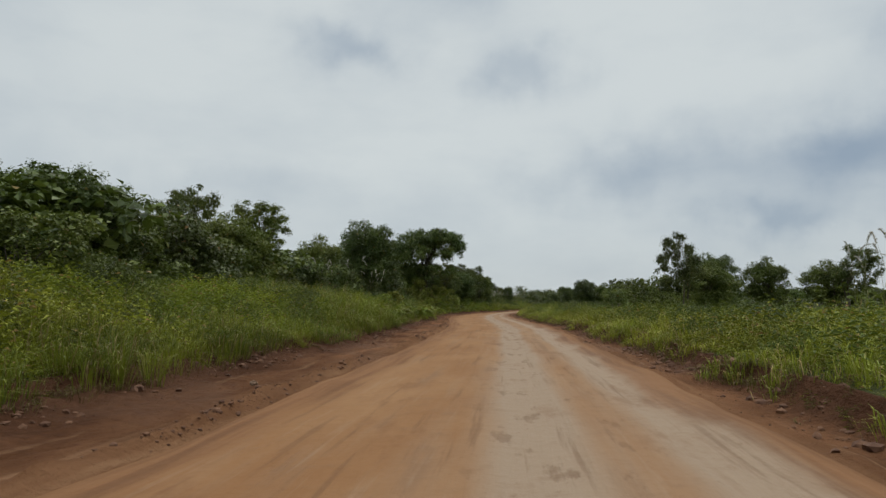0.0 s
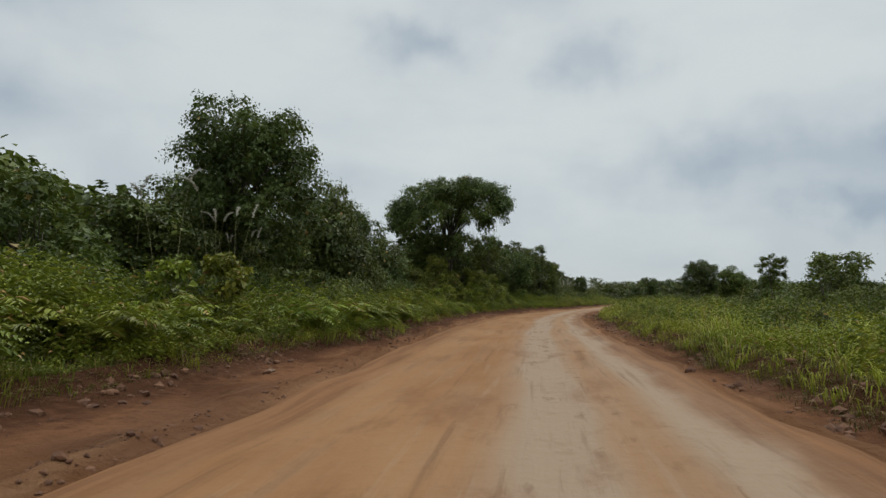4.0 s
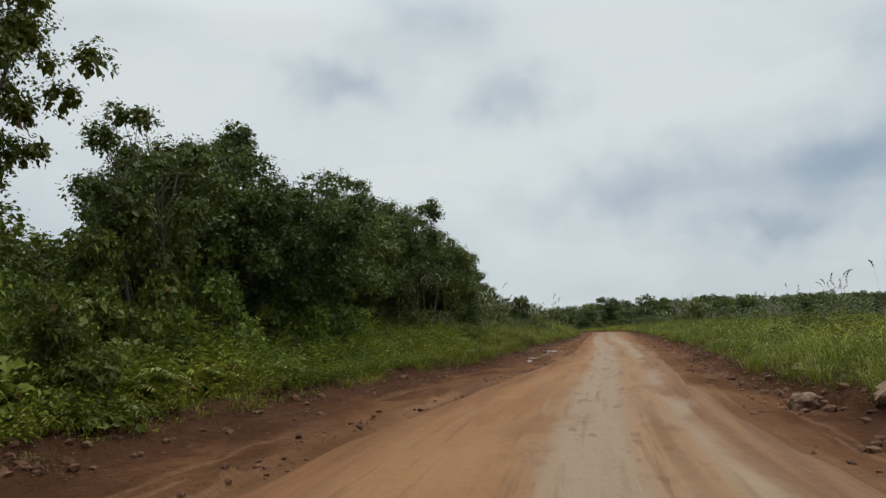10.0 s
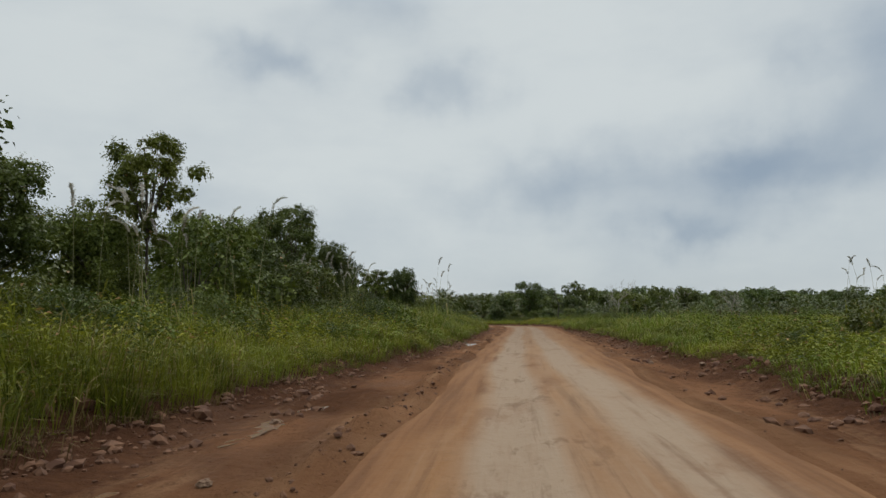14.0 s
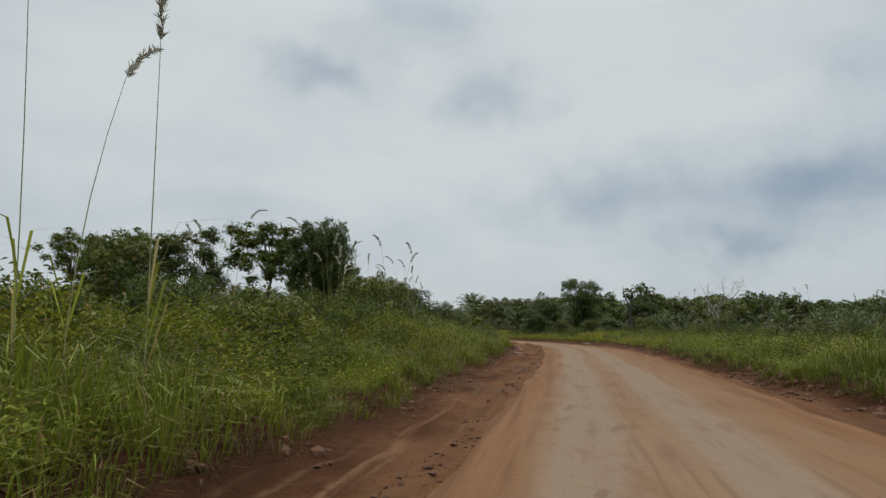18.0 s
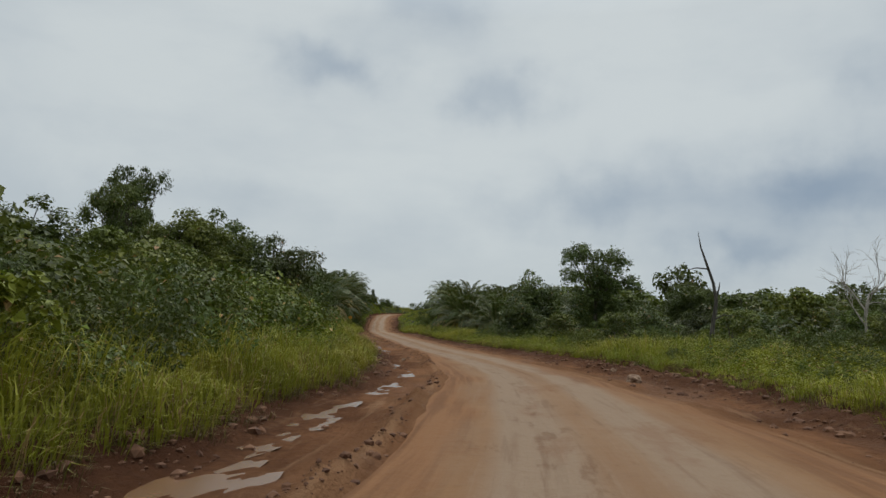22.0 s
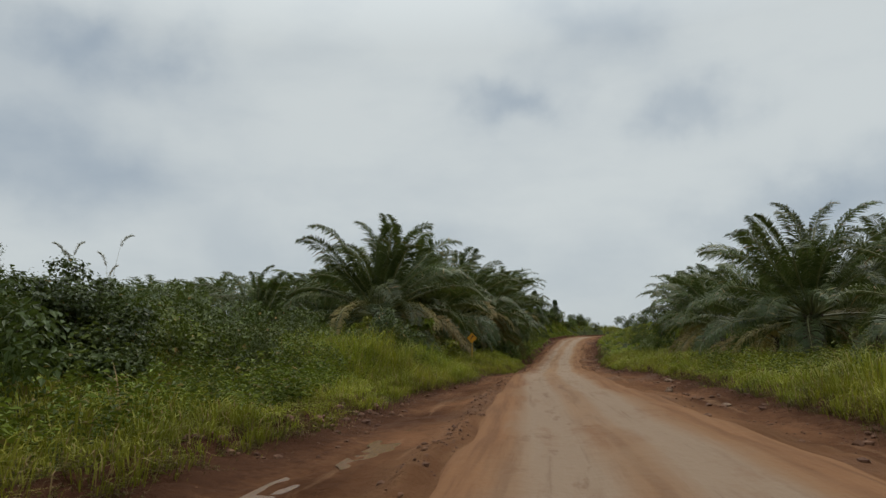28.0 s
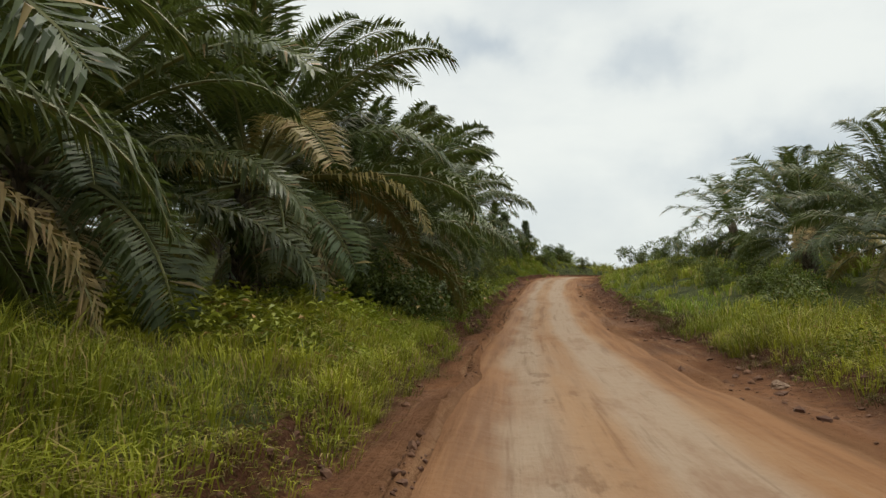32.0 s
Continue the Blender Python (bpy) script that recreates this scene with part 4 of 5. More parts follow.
def make_bare(name, label, seed, height, spread, trunk, twigs, mat):
    gen = np.random.default_rng(seed)
    root = thing(name, label, "tree")
    wood = Pile()

    def grow(p, d, ln, r, depth):
        pts = [p]
        for k in range(4):
            d = unit(d + gen.normal(size=3) * 0.16)
            pts.append(pts[-1] + d * ln / 4)
        wood.add(*tube(pts, r * np.linspace(1, 0.5, 5), 5))
        if depth:
            for k in range(twigs):
                e = unit(d * 0.8 + gen.normal(size=3) * spread + np.array([0, 0, 0.25]))
                grow(pts[2 + k % 3], e, ln * gen.uniform(0.45, 0.75), r * 0.5, depth - 1)
    grow(np.array([0, 0, -0.2]), np.array([0.03, 0, 1.0]), height * 0.5, trunk, 4 if twigs > 2 else 3)
    part("trunk", wood.mesh("trunk", mat, True), root)
    return root


bare = make_bare("bare_tree", "leafless pale bushy tree with fine twigs", 5, 8.5, 0.55, 0.12, 4, PALE_BARK_M)
bare.matrix_basis = at_place(76.5, 313, 0, 1.1, 1.15)
copy_thing(bare, at_place(93, 296, 140, 0.72, 0.72))
copy_thing(bare, at_place(97, 300, 60, 0.6, 0.62))
dead = thing("dead_tree", "tall crooked dead tree with few bare limbs", "tree")
wood = Pile()
wood.add(*tube([(0, 0, -0.2), (0.1, 0, 1.6), (0.35, 0, 3.2), (0.2, 0, 4.2), (-0.15, 0, 5.2), (-0.5, 0, 6.2), (-0.62, 0.1, 7.1)], [0.14, 0.12, 0.10, 0.085, 0.07, 0.045, 0.012], 7))
wood.add(*tube([(0.33, 0, 3.3), (0.55, 0.1, 3.9), (0.62, 0.1, 4.3)], [0.06, 0.045, 0.015], 5))
wood.add(*tube([(-0.1, 0, 5.0), (-0.7, 0.1, 5.05), (-1.5, 0.2, 4.85)], [0.05, 0.035, 0.012], 5))
wood.add(*tube([(0.2, 0, 2.2), (0.8, 0, 2.5), (1.1, 0, 2.4)], [0.05, 0.03, 0.012], 5))
# dead wood in a dark tone, unlike the pale bare trees
part("trunk", wood.mesh("trunk", make_bark("dark_dead_wood", (0.03, 0.026, 0.022), (0.10, 0.09, 0.08)), True), dead)
dead.matrix_basis = at_place(58.9, 300.3)


# ---- oil palms ----
def frond_mesh(name, seed, length, rise, pairs, leaf, mat, rich=True, hang=0.35):
    """One arching feather frond that starts at the origin and runs along +x."""
    gen = np.random.default_rng(seed)
    q = np.linspace(0, 1, 13)
    x = length * (q - 0.18 * q**3)
    z = length * (rise * q - (rise * 0.6 + hang) * q**2.6)
    y = 0.06 * length * np.sin(q * 2.2) * gen.normal()
    spine = np.stack([x, y, z], 1)
    pile = Pile()
    pile.add(*tube(spine, np.linspace(0.07, 0.008, 13), 4), 1)
    s = np.linspace(0.16, 0.99, pairs)
    base = np.stack([np.interp(s, q, spine[:, k]) for k in range(3)], 1)
    way = unit(np.stack([np.interp(s, q, np.gradient(spine[:, k])) for k in range(3)], 1))
    ln = leaf * np.clip(np.sin(np.pi * (0.12 + 0.80 * s)) ** 0.7, 0.15, 1)
    for side in (-1, 1):
        out = unit(np.cross(way, np.array([0, 0, 1.0]))) * side
        lift = gen.uniform(-0.05, 0.55, (pairs, 1))
        d = unit(out * 0.9 + way * 0.55 + np.array([0, 0, 1.0]) * lift)
        L = (ln * gen.uniform(0.85, 1.1, pairs))[:, None]
        w = 0.062 if rich else 0.14
        a = base + d * L * 0.5 - np.array([0, 0, 0.05]) * L
        tip = base + d * L * 0.86 - np.array([0, 0, 0.34]) * L * gen.uniform(0.4, 1.5, (pairs, 1))
        edge = way * w
        if rich:
            v = np.stack([base, a - edge / 2, a + edge / 2, tip], 1).reshape(-1, 3)
            i = np.arange(pairs)[:, None] * 4
            pile.add(v, np.concatenate([i + [0, 1, 2], i + [1, 3, 2]]), 0)
        else:
            v = np.stack([base - edge / 2, base + edge / 2, tip], 1).reshape(-1, 3)
            pile.add(v, np.arange(pairs)[:, None] * 3 + [0, 1, 2], 0)
    return pile.mesh(name, [mat, RACHIS_M])


FRONDS = [frond_mesh("frond", 40 + i, (6.6, 6.2, 6.8, 6.0)[i], (0.75, 0.5, 0.62, 0.4)[i], 126, 1.1, PALM_M, True, (0.0, 0.14, 0.06, 0.24)[i]) for i in range(4)]
BROWN_FRONDS = [frond_mesh("ageing_frond", 44 + i, 6.2, 0.45, 126, 1.05, AGED_PALM_M, True, 0.22) for i in range(4)]
DRY_FRONDS = [frond_mesh("withered_frond", 50, 4.8, 0.15, 70, 0.8, DRY_FROND_M, True, 0.9)]


def palm_trunk(h, r, boots=60):
    gen = np.random.default_rng(int(h * 10))
    pile = Pile()
    pile.add(*tube([(0, 0, -0.3), (0, 0, h * 0.3), (0.04, 0, h * 0.7), (0, 0, h), (0, 0, h + 0.5)], [r * 1.2, r, r, r * 1.1, r * 0.4], 10))
    for k in range(boots):
        a, z = k * 2.399, 0.1 + (h - 0.1) * k / boots
        c, s = math.cos(a), math.sin(a)
        pile.add(*tube([(c * r * 0.9, s * r * 0.9, z), (c * (r + 0.16), s * (r + 0.16), z + 0.22), (c * (r + 0.2), s * (r + 0.2), z + 0.42)], [0.09, 0.07, 0.03], 4))
    return pile.mesh("trunk", PALM_BARK_M)


TRUNKS = {}


def oil_palm(x, y, trunk_h, scale=1.0, count=34, dry=3, seed=0, z=None):
    gen = np.random.default_rng(seed)
    root = thing("oil_palm", "mature oil palm with long arching dark green fronds", "palm", "oil palms of the plantation")
    if trunk_h not in TRUNKS:
        TRUNKS[trunk_h] = palm_trunk(trunk_h, 0.3)
    part("trunk", TRUNKS[trunk_h], root, "trunk rough with old frond bases")
    for k in range(count):
        age = k / count
        up = 82 - 100 * age + gen.uniform(-7, 7)
        ob = part("frond", (BROWN_FRONDS if age > 0.66 and (k * 7 + seed) % 3 == 0 else FRONDS)[(k + seed) % 4], root)
        s = (0.72 + 0.35 * math.sin(min(1, age + 0.25) * 2.2)) * gen.uniform(0.92, 1.08)
        ob.matrix_basis = pose(0, 0, trunk_h + 0.35 - 0.5 * age, 0, 0, k * 137.5 + gen.uniform(-12, 12)) @ pose(0.22, 0, 0, gen.uniform(-25, 25), -up + 22, 0) @ Matrix.Diagonal((s, s, s, 1))
    for k in range(dry):
        ob = part("frond", DRY_FRONDS[0], root, "withered tan frond hanging down")
        ob.matrix_basis = pose(0, 0, trunk_h - 0.3, 0, 0, seed * 71 + k * 100) @ pose(0.25, 0, 0, 0, 30, 0)
    root.matrix_basis = at_place(x, y, seed * 47.0, scale, scale, 0.1)
    return root


for i, (x, y, th, sc, n, dry) in enumerate((
        (28.0, 372.5, 2.8, 1.05, 50, 2), (28.6, 380.0, 2.9, 1.0, 48, 5), (26.8, 387.5, 3.0, 1.05, 46, 5), (28.6, 394.0, 3.6, 1.08, 44, 2), (29.6, 400.0, 2.6, 0.98, 40, 1), (29.4, 408.0, 3.0, 1.0, 40, 1),
        (29.4, 416.5, 3.4, 1.0, 40, 1), (20.5, 381.0, 2.6, 0.95, 30, 1), (19.3, 373.0, 2.0, 0.80, 32, 1), (23.0, 392.0, 2.6, 1.0, 30, 1), (23.0, 404.0, 2.6, 1.0, 28, 0), (22.5, 418.0, 2.6, 1.0, 28, 0),
        (51.8, 368.5, 2.6, 0.98, 42, 1), (58.0, 374.0, 2.6, 1.0, 32, 1), (52.5, 381.0, 2.4, 0.95, 32, 1), (60.0, 385.0, 2.6, 1.0, 28, 0), (51.5, 396.0, 3.0, 1.0, 40, 1), (52.0, 408.0, 2.6, 0.95, 40, 1),
        (51.5, 418.5, 2.4, 0.9, 40, 0), (60.5, 397.0, 2.8, 1.0, 32, 0), (61.0, 410.0, 2.8, 1.0, 32, 0), (54.5, 358.0, 1.8, 0.8, 36, 1), (63.0, 362.0, 2.4, 0.95, 32, 0))):
    oil_palm(x, y, th, sc, n, dry, i)


def far_palm_proto(seed, trunk_h, count):
    gen = np.random.default_rng(seed)
    root = thing("distant_palm", "distant oil palm in plantation rows", "palm", "oil palms of the plantation")
    part("trunk", palm_trunk(trunk_h, 0.3, 12), root)
    mesh = frond_mesh("far_frond", seed, 6.2, 0.6, 30, 1.15, PALM_M, False, 0.12)
    v = np.array([w.co[:] for w in mesh.vertices])
    t = np.array([p.vertices[:] for p in mesh.polygons])
    mi = np.array([p.material_index for p in mesh.polygons])
    pile = Pile()
    for k in range(count):
        age = k / count
        m = np.array(pose(0, 0, trunk_h + 0.3 - 0.5 * age, 0, 0, k * 137.5 + gen.uniform(-12, 12)) @ pose(0.22, 0, 0, 0, -(76 - 86 * age) + 22 + gen.uniform(-7, 7), 0) @ Matrix.Scale(0.72 + 0.35 * math.sin(min(1, age + 0.25) * 2.2), 4))
        pile.add(v @ m[:3, :3].T + m[:3, 3], t[mi == 0], 0)
    part("crown", pile.mesh("crown", [PALM_M]), root)
    bpy.data.meshes.remove(mesh)
    return root


FAR_PALMS = [far_palm_proto(61, 2.8, 26), far_palm_proto(62, 2.3, 24)]
FAR_PALMS[0].matrix_basis = at_place(14, 398, 0)
FAR_PALMS[1].matrix_basis = at_place(70, 352, 0)
spots = [(9 * c + rng.uniform(-1.5, 1.5) + 4.5 * (r % 2), 395 + 9 * r + rng.uniform(-1.5, 1.5)) for r in range(6) for c in range(-10, 2)]
spots += [(66 + 9 * c + rng.uniform(-1.5, 1.5), 356 + 10 * r + rng.uniform(-1.5, 1.5)) for r in range(5) for c in range(12)]
spots += [(80 + 11 * c + rng.uniform(-2, 2), 322 + 9 * r + rng.uniform(-2, 2)) for r in range(2) for c in range(12)]
spots += [(44 + 9 * c + 8 * (r % 2), 425 + 9 * r) for r in range(3) for c in range(1, 4)] + [(27 - 9 * c, 428 + 10 * r) for r in range(3) for c in range(3)]
for i, (x, y) in enumerate(spots):
    s = rng.uniform(1.0, 1.25) if x < 60 else rng.uniform(0.58, 0.74) if y < 345 else rng.uniform(0.72, 0.95)
    copy_thing(FAR_PALMS[i % 2], at_place(x, y, rng.uniform(0, 360), s, s, 0.1))


# ---- undergrowth: shrubs, ferns, reeds, grass ----
def make_shrub(name, label, seed, h, r, leaves, size, mat, wide=0.6, droop=0.4):
    gen = np.random.default_rng(seed)
    root = thing(name, label, "bush")
    c = gen.normal(size=(22, 3)) * np.array([r * 0.42, r * 0.42, 0]) + np.array([0, 0, 1.0]) * gen.uniform(0.2, 0.88, (22, 1)) * h
    c[:, 2] *= np.clip(1.15 - np.hypot(c[:, 0], c[:, 1]) / r * 0.6, 0.3, 1)
    wood = Pile()
    for k in range(8):
        wood.add(*tube([(0, 0, -0.1), c[k] * 0.5 + gen.normal(size=3) * 0.05, c[k]], [0.025, 0.018, 0.006], 4))
    part("stem", wood.mesh("stem", BARK_M), root)
    pile = Pile().add(*clump_leaves(gen, c, np.full(22, r * 0.30) * gen.uniform(0.6, 1.3, 22), leaves, size, droop, wide=wide))
    part("foliage", pile.mesh("foliage", mat), root)
    return root


def make_fern(seed, h, fronds):
    gen = np.random.default_rng(seed)
    root = thing("fern", "clump of arching yellow-green fern fronds", "fern", "ferns along the verge")
    pile = Pile()
    for k in range(fronds):
        a, ln, st = k * 2.399 + gen.normal() * 0.2, h * gen.uniform(0.8, 1.25), gen.uniform(0.7, 1.2)
        q = np.linspace(0, 1, 21)
        flat, up = ln * 0.75 * q**1.3, ln * (st * 1.1 * q - 0.7 * q**2.6)
        spine = np.stack([np.cos(a) * flat, np.sin(a) * flat, up], 1)
        way = unit(np.gradient(spine, axis=0))
        width = 0.21 * h * np.sin(np.pi * np.clip(0.10 + q * 0.88, 0, 1)) ** 0.8
        side = unit(np.cross(way, np.array([0, 0, 1.0])))
        for s in (-1, 1):
            d = side * s + way * 0.45 - np.array([0, 0, 0.15]) + 0.12 * gen.normal(size=(21, 3))
            pile.add(*leaf_quads(spine[3:], d[3:], np.tile([0, 0, 1.0], (18, 1)) + 0.25 * gen.normal(size=(18, 3)), width[3:] * 1.2, 0.05 * h, 0.05, 0.2))
    part("foliage", pile.mesh("foliage", FERN_M), root)
    return root


def make_reed(seed, h, n):
    gen = np.random.default_rng(seed)
    root = thing("plume_grass", "tall reed grass with pale feathery plumes", "grass", "reeds along the verge")
    stalk, plume, leaf = Pile(), Pile(), Pile()
    for k in range(n):
        x, y = gen.normal(size=2) * 0.45
        hh, a, bow = h * gen.uniform(0.75, 1.1), gen.uniform(0, 6.28), gen.uniform(0.05, 0.16)
        pts = np.array([(x + math.cos(a) * bow * hh * q * q, y + math.sin(a) * bow * hh * q * q, hh * q) for q in np.linspace(0, 1, 6)])
        stalk.add(*tube(pts, np.linspace(0.011, 0.004, 6), 4))
        m = 120
        q = gen.random(m)
        nod = gen.uniform(0.2, 0.75)
        top = pts[-1] + np.stack([np.cos(a) * nod * q**1.5, np.sin(a) * nod * q**1.5, 0.75 * q - 0.45 * nod * q**2.5 - 0.1], 1) * (hh / 4.8)
        d = np.stack([np.cos(a) * nod + gen.normal(size=m) * 0.34, np.sin(a) * nod + gen.normal(size=m) * 0.34, 0.8 - q * nod], 1)
        plume.add(*leaf_quads(top, d, gen.normal(size=(m, 3)), 0.17 * hh / 4.8, 0.008))
        b = 5
        lean = gen.uniform(0, 6.28, b)
        leaf.add(*blades(np.tile(pts[0], (b, 1)) + np.array([0, 0, 1.0]) * gen.uniform(0, hh * 0.3, (b, 1)), np.stack([np.cos(lean), np.sin(lean)], 1), gen.uniform(0.7, 1.5, b), 0.035, 0.8))
    part("culm", stalk.mesh("culm", REED_M), root)
    part("plume", plume.mesh("plume", PLUME_M), root, "pale silky plume")
    part("foliage", leaf.mesh("foliage", GRASS_M), root)
    return root


SHRUBS = [make_shrub("shrub", "leafy green roadside shrub", 71, 1.8, 1.3, 2200, 0.105, LEAF_MID_M), make_shrub("creeper_mound", "broad-leaved creeper mound on the verge", 72, 1.4, 1.6, 2800, 0.10, CREEPER_M, 0.85, 0.5),
          make_shrub("dark_bush", "dark small-leaved bush among roadside weeds", 73, 2.2, 1.4, 2400, 0.10, LEAF_DARK_M), make_shrub("weedy_bush", "bright green weedy bush in the grass", 74, 1.1, 1.1, 1500, 0.09, WEED_M)]
FERNS = [make_fern(81, 0.95, 20), make_fern(82, 1.15, 22)]
REEDS = [make_reed(91, 4.4, 5), make_reed(92, 4.9, 3), make_reed(93, 3.8, 9)]
placed = {}


def scatter(kinds, which, x, y, s, sz=None):
    ob = kinds[which]
    m = at_place(x, y, rng.uniform(0, 360), s, sz or s, 0.06)
    key = (id(kinds), which)
    if key not in placed:
        placed[key] = True
        ob.matrix_basis = pose(x, y, float(land(x, y)) - 0.06, 0, 0, rng.uniform(0, 360))
        return ob
    return copy_thing(ob, m)


def verge(y, u):
    """The place u metres outside the left (u < 0) or right (u > 0) edge of the planted ground."""
    return float(line_x(y) + (grass_l(y) + u if u < 0 else grass_r(y) + u))


for i in range(170):
    y = rng.uniform(-4, 200)
    scatter(SHRUBS, int(rng.choice([0, 1, 2, 3], p=[0.35, 0.25, 0.25, 0.15])), verge(y, -rng.uniform(2.6, 8.5)), y, rng.uniform(0.5, 0.9 if y < 60 else 1.25))
for i in range(110):
    y = rng.uniform(200, 372)
    scatter(SHRUBS, int(rng.choice([0, 1, 2, 3], p=[0.25, 0.2, 0.15, 0.4])), verge(y, -rng.uniform(3.5, 14)), y, rng.uniform(0.6, 1.25))
for i in range(110):
    y = rng.uniform(10, 372)
    scatter(SHRUBS, int(rng.choice([0, 1, 2, 3])), verge(y, rng.uniform(3.5, 16)), y, rng.uniform(0.5, 1.1))
for i in range(60):
    y = rng.uniform(8, 115)
    scatter(SHRUBS, int(rng.choice([0, 2, 3])), verge(y, rng.uniform(2.2, 9)), y, rng.uniform(0.35, 0.75))
for y, u, s in ((267, -1.8, 0.9), (269.5, -2.6, 1.1), (272, -1.6, 0.8), (265, -3.0, 1.2), (203, -2.2, 1.0), (205.5, -3.4, 1.3), (357, -2.4, 0.8), (354, -4.5, 1.1), (350, -6, 1.3), (346, -5, 1.2)):
    scatter(SHRUBS, 1, verge(y, u), y, s)
for i in range(60):
    y = rng.uniform(255, 350)
    scatter(SHRUBS, int(rng.choice([0, 1, 2])), verge(y, rng.uniform(6, 22)), y, rng.uniform(0.5, 1.15))
for i in range(75):
    y = rng.uniform(258, 316)
    scatter(SHRUBS, int(rng.choice([0, 1, 1, 2])), verge(y, -rng.uniform(3.2, 12.0)), y, rng.uniform(0.9, 1.7))
for y, u, s in ((262.5, -1.6, 0.8), (274.5, -1.5, 1.0), (276.5, -2.5, 1.2), (272.5, -2.6, 0.9), (358, -6.0, 1.1), (361, -7.5, 1.5), (356, -8, 1.5), (353, -9, 1.7)):
    scatter(SHRUBS, 2, verge(y, u), y, s)
for i in range(22):
    y = rng.uniform(242, 262)
    scatter(SHRUBS, int(rng.choice([0, 1, 2])), verge(y, -rng.uniform(3.0, 9.0)), y, rng.uniform(0.7, 1.1))
for i in range(18):
    y = rng.uniform(330, 356)
    scatter(SHRUBS, int(rng.choice([0, 2, 2])), verge(y, -rng.uniform(2.4, 8.0)), y, rng.uniform(0.7, 1.2))
for i in range(80):
    y = rng.uniform(392, 456)
    scatter(SHRUBS, int(rng.choice([0, 1, 3])), verge(y, -rng.uniform(0.9, 5.0)), y, rng.uniform(0.6, 1.3))
for i in range(60):
    y = rng.uniform(426, 470)
    scatter(SHRUBS, int(rng.choice([0, 1, 2, 3])), verge(y, -rng.uniform(1.0, 14.0)), y, rng.uniform(0.6, 1.3))
for i in range(20):
    y = rng.uniform(400, 450)
    scatter(SHRUBS, int(rng.choice([0, 1, 3])), verge(y, rng.uniform(3, 7)), y, rng.uniform(0.5, 1.0))
for i in range(46):
    y = rng.uniform(440, 478)
    scatter(SHRUBS, int(rng.choice([0, 1, 2])), verge(y, rng.choice([-1, 1]) * rng.uniform(1.5, 22)), y, rng.uniform(0.9, 1.7))
for i in range(120):
    y, side = rng.uniform(195, 345), rng.choice([-1, 1, 1])
    scatter(SHRUBS, int(rng.choice([0, 2, 2, 3])), verge(y, side * rng.uniform(0.7, 6.5)), y, rng.uniform(0.25, 0.55))
for i in range(60):
    y = rng.uniform(5, 195)
    scatter(SHRUBS, int(rng.choice([0, 2, 3])), verge(y, rng.uniform(0.7, 6.0)), y, rng.uniform(0.25, 0.5))
for i in range(140):
    y = rng.uniform(54, 150)
    scatter(FERNS, i % 2, verge(y, -rng.uniform(0.6, 5.0)), y, rng.uniform(0.6, 1.25))
for i in range(90):
    y = rng.uniform(54, 84)
    scatter(FERNS, i % 2, verge(y, -rng.uniform(0.3, 4.0)), y, rng.uniform(0.8, 1.4))
for i in range(60):
    y = rng.uniform(150, 225)
    scatter(FERNS, i % 2, verge(y, -rng.uniform(1.0, 6.0)), y, rng.uniform(0.7, 1.2))
for y, u, s, k in ((22, 9, 1.0, 0), (24.5, 8.2, 0.95, 1), (27, 10, 0.9, 0), (33, 12, 0.9, 2), (62, -7, 0.95, 2), (72, -5.5, 1.0, 0), (70, -6.5, 1.05, 1), (74, -6, 0.8, 0), (148, 8.5, 0.75, 2), (150, 10, 0.8, 0), (154, 9, 0.7, 1),
                   (152, -6.5, 0.9, 0), (156, -6, 0.9, 1), (159, -5, 1.0, 2), (163, -5.5, 0.9, 0), (166, -4.5, 0.95, 1), (176, -4.5, 1.0, 0), (178, -5.2, 0.8, 1), (184, -4.0, 1.0, 2), (188, -5.0, 0.9, 0), (193, -6, 1.1, 1),
                   (168, 11, 0.9, 2), (172, 12, 0.9, 0), (196, 15, 0.9, 1), (200, 13, 0.9, 2), (214, -7.5, 0.85, 1), (217, -8.5, 0.85, 0), (219, -10, 0.9, 2), (216, -11, 0.9, 2), (222, -8, 1.0, 2), (237, -7.5, 0.9, 0), (243, -6, 1.0, 1), (248, -7, 1.0, 2), (252, -5, 0.8, 0),
                   (263, -6, 1.05, 1), (268, -9, 1.0, 0), (275, -8, 0.9, 1), (238, 12, 0.85, 0), (242, 14, 0.9, 1), (270, 15, 1.0, 1), (276, 13, 0.9, 0), (292, 13, 0.9, 1), (296, 16, 0.9, 0), (356, -14, 1.0, 1), (350, -17, 1.1, 1), (261, 16, 0.9, 2), (222.5, -2.9, 1.15, 1), (251, -4.8, 1.05, 1), (275, 5.7, 1.0, 1), (212, -10, 1.1, 2), (215.5, -9.2, 1.15, 2), (352, -11, 1.0, 1), (150, 12, 0.85, 2), (145, 11, 0.8, 0), (156, 13, 0.85, 2), (349, -13, 1.0, 1)):
    scatter(REEDS, k, verge(y, u), y, s)
for y, u, h in ((116, -1.2, 2.1), (112, -2.2, 2.5), (109, -1.4, 1.8), (120, -1.3, 2.0), (104, -1.8, 2.1), (98, -2.0, 1.9), (125, -1.6, 1.8), (66.5, -1.9, 2.6), (64.5, -2.6, 2.2), (118, -2.0, 2.4), (122, -2.6, 2.8), (114, -1.6, 1.9), (271, -1.6, 1.8), (268.5, -2.2, 2.2), (366.5, -5.2, 2.6), (367.5, -6.2, 2.2), (366.2, -0.7, 1.7), (369.6, -3.1, 2.8), (370.4, -3.9, 2.6)):
    plant("leggy", verge(y, u), y, h)


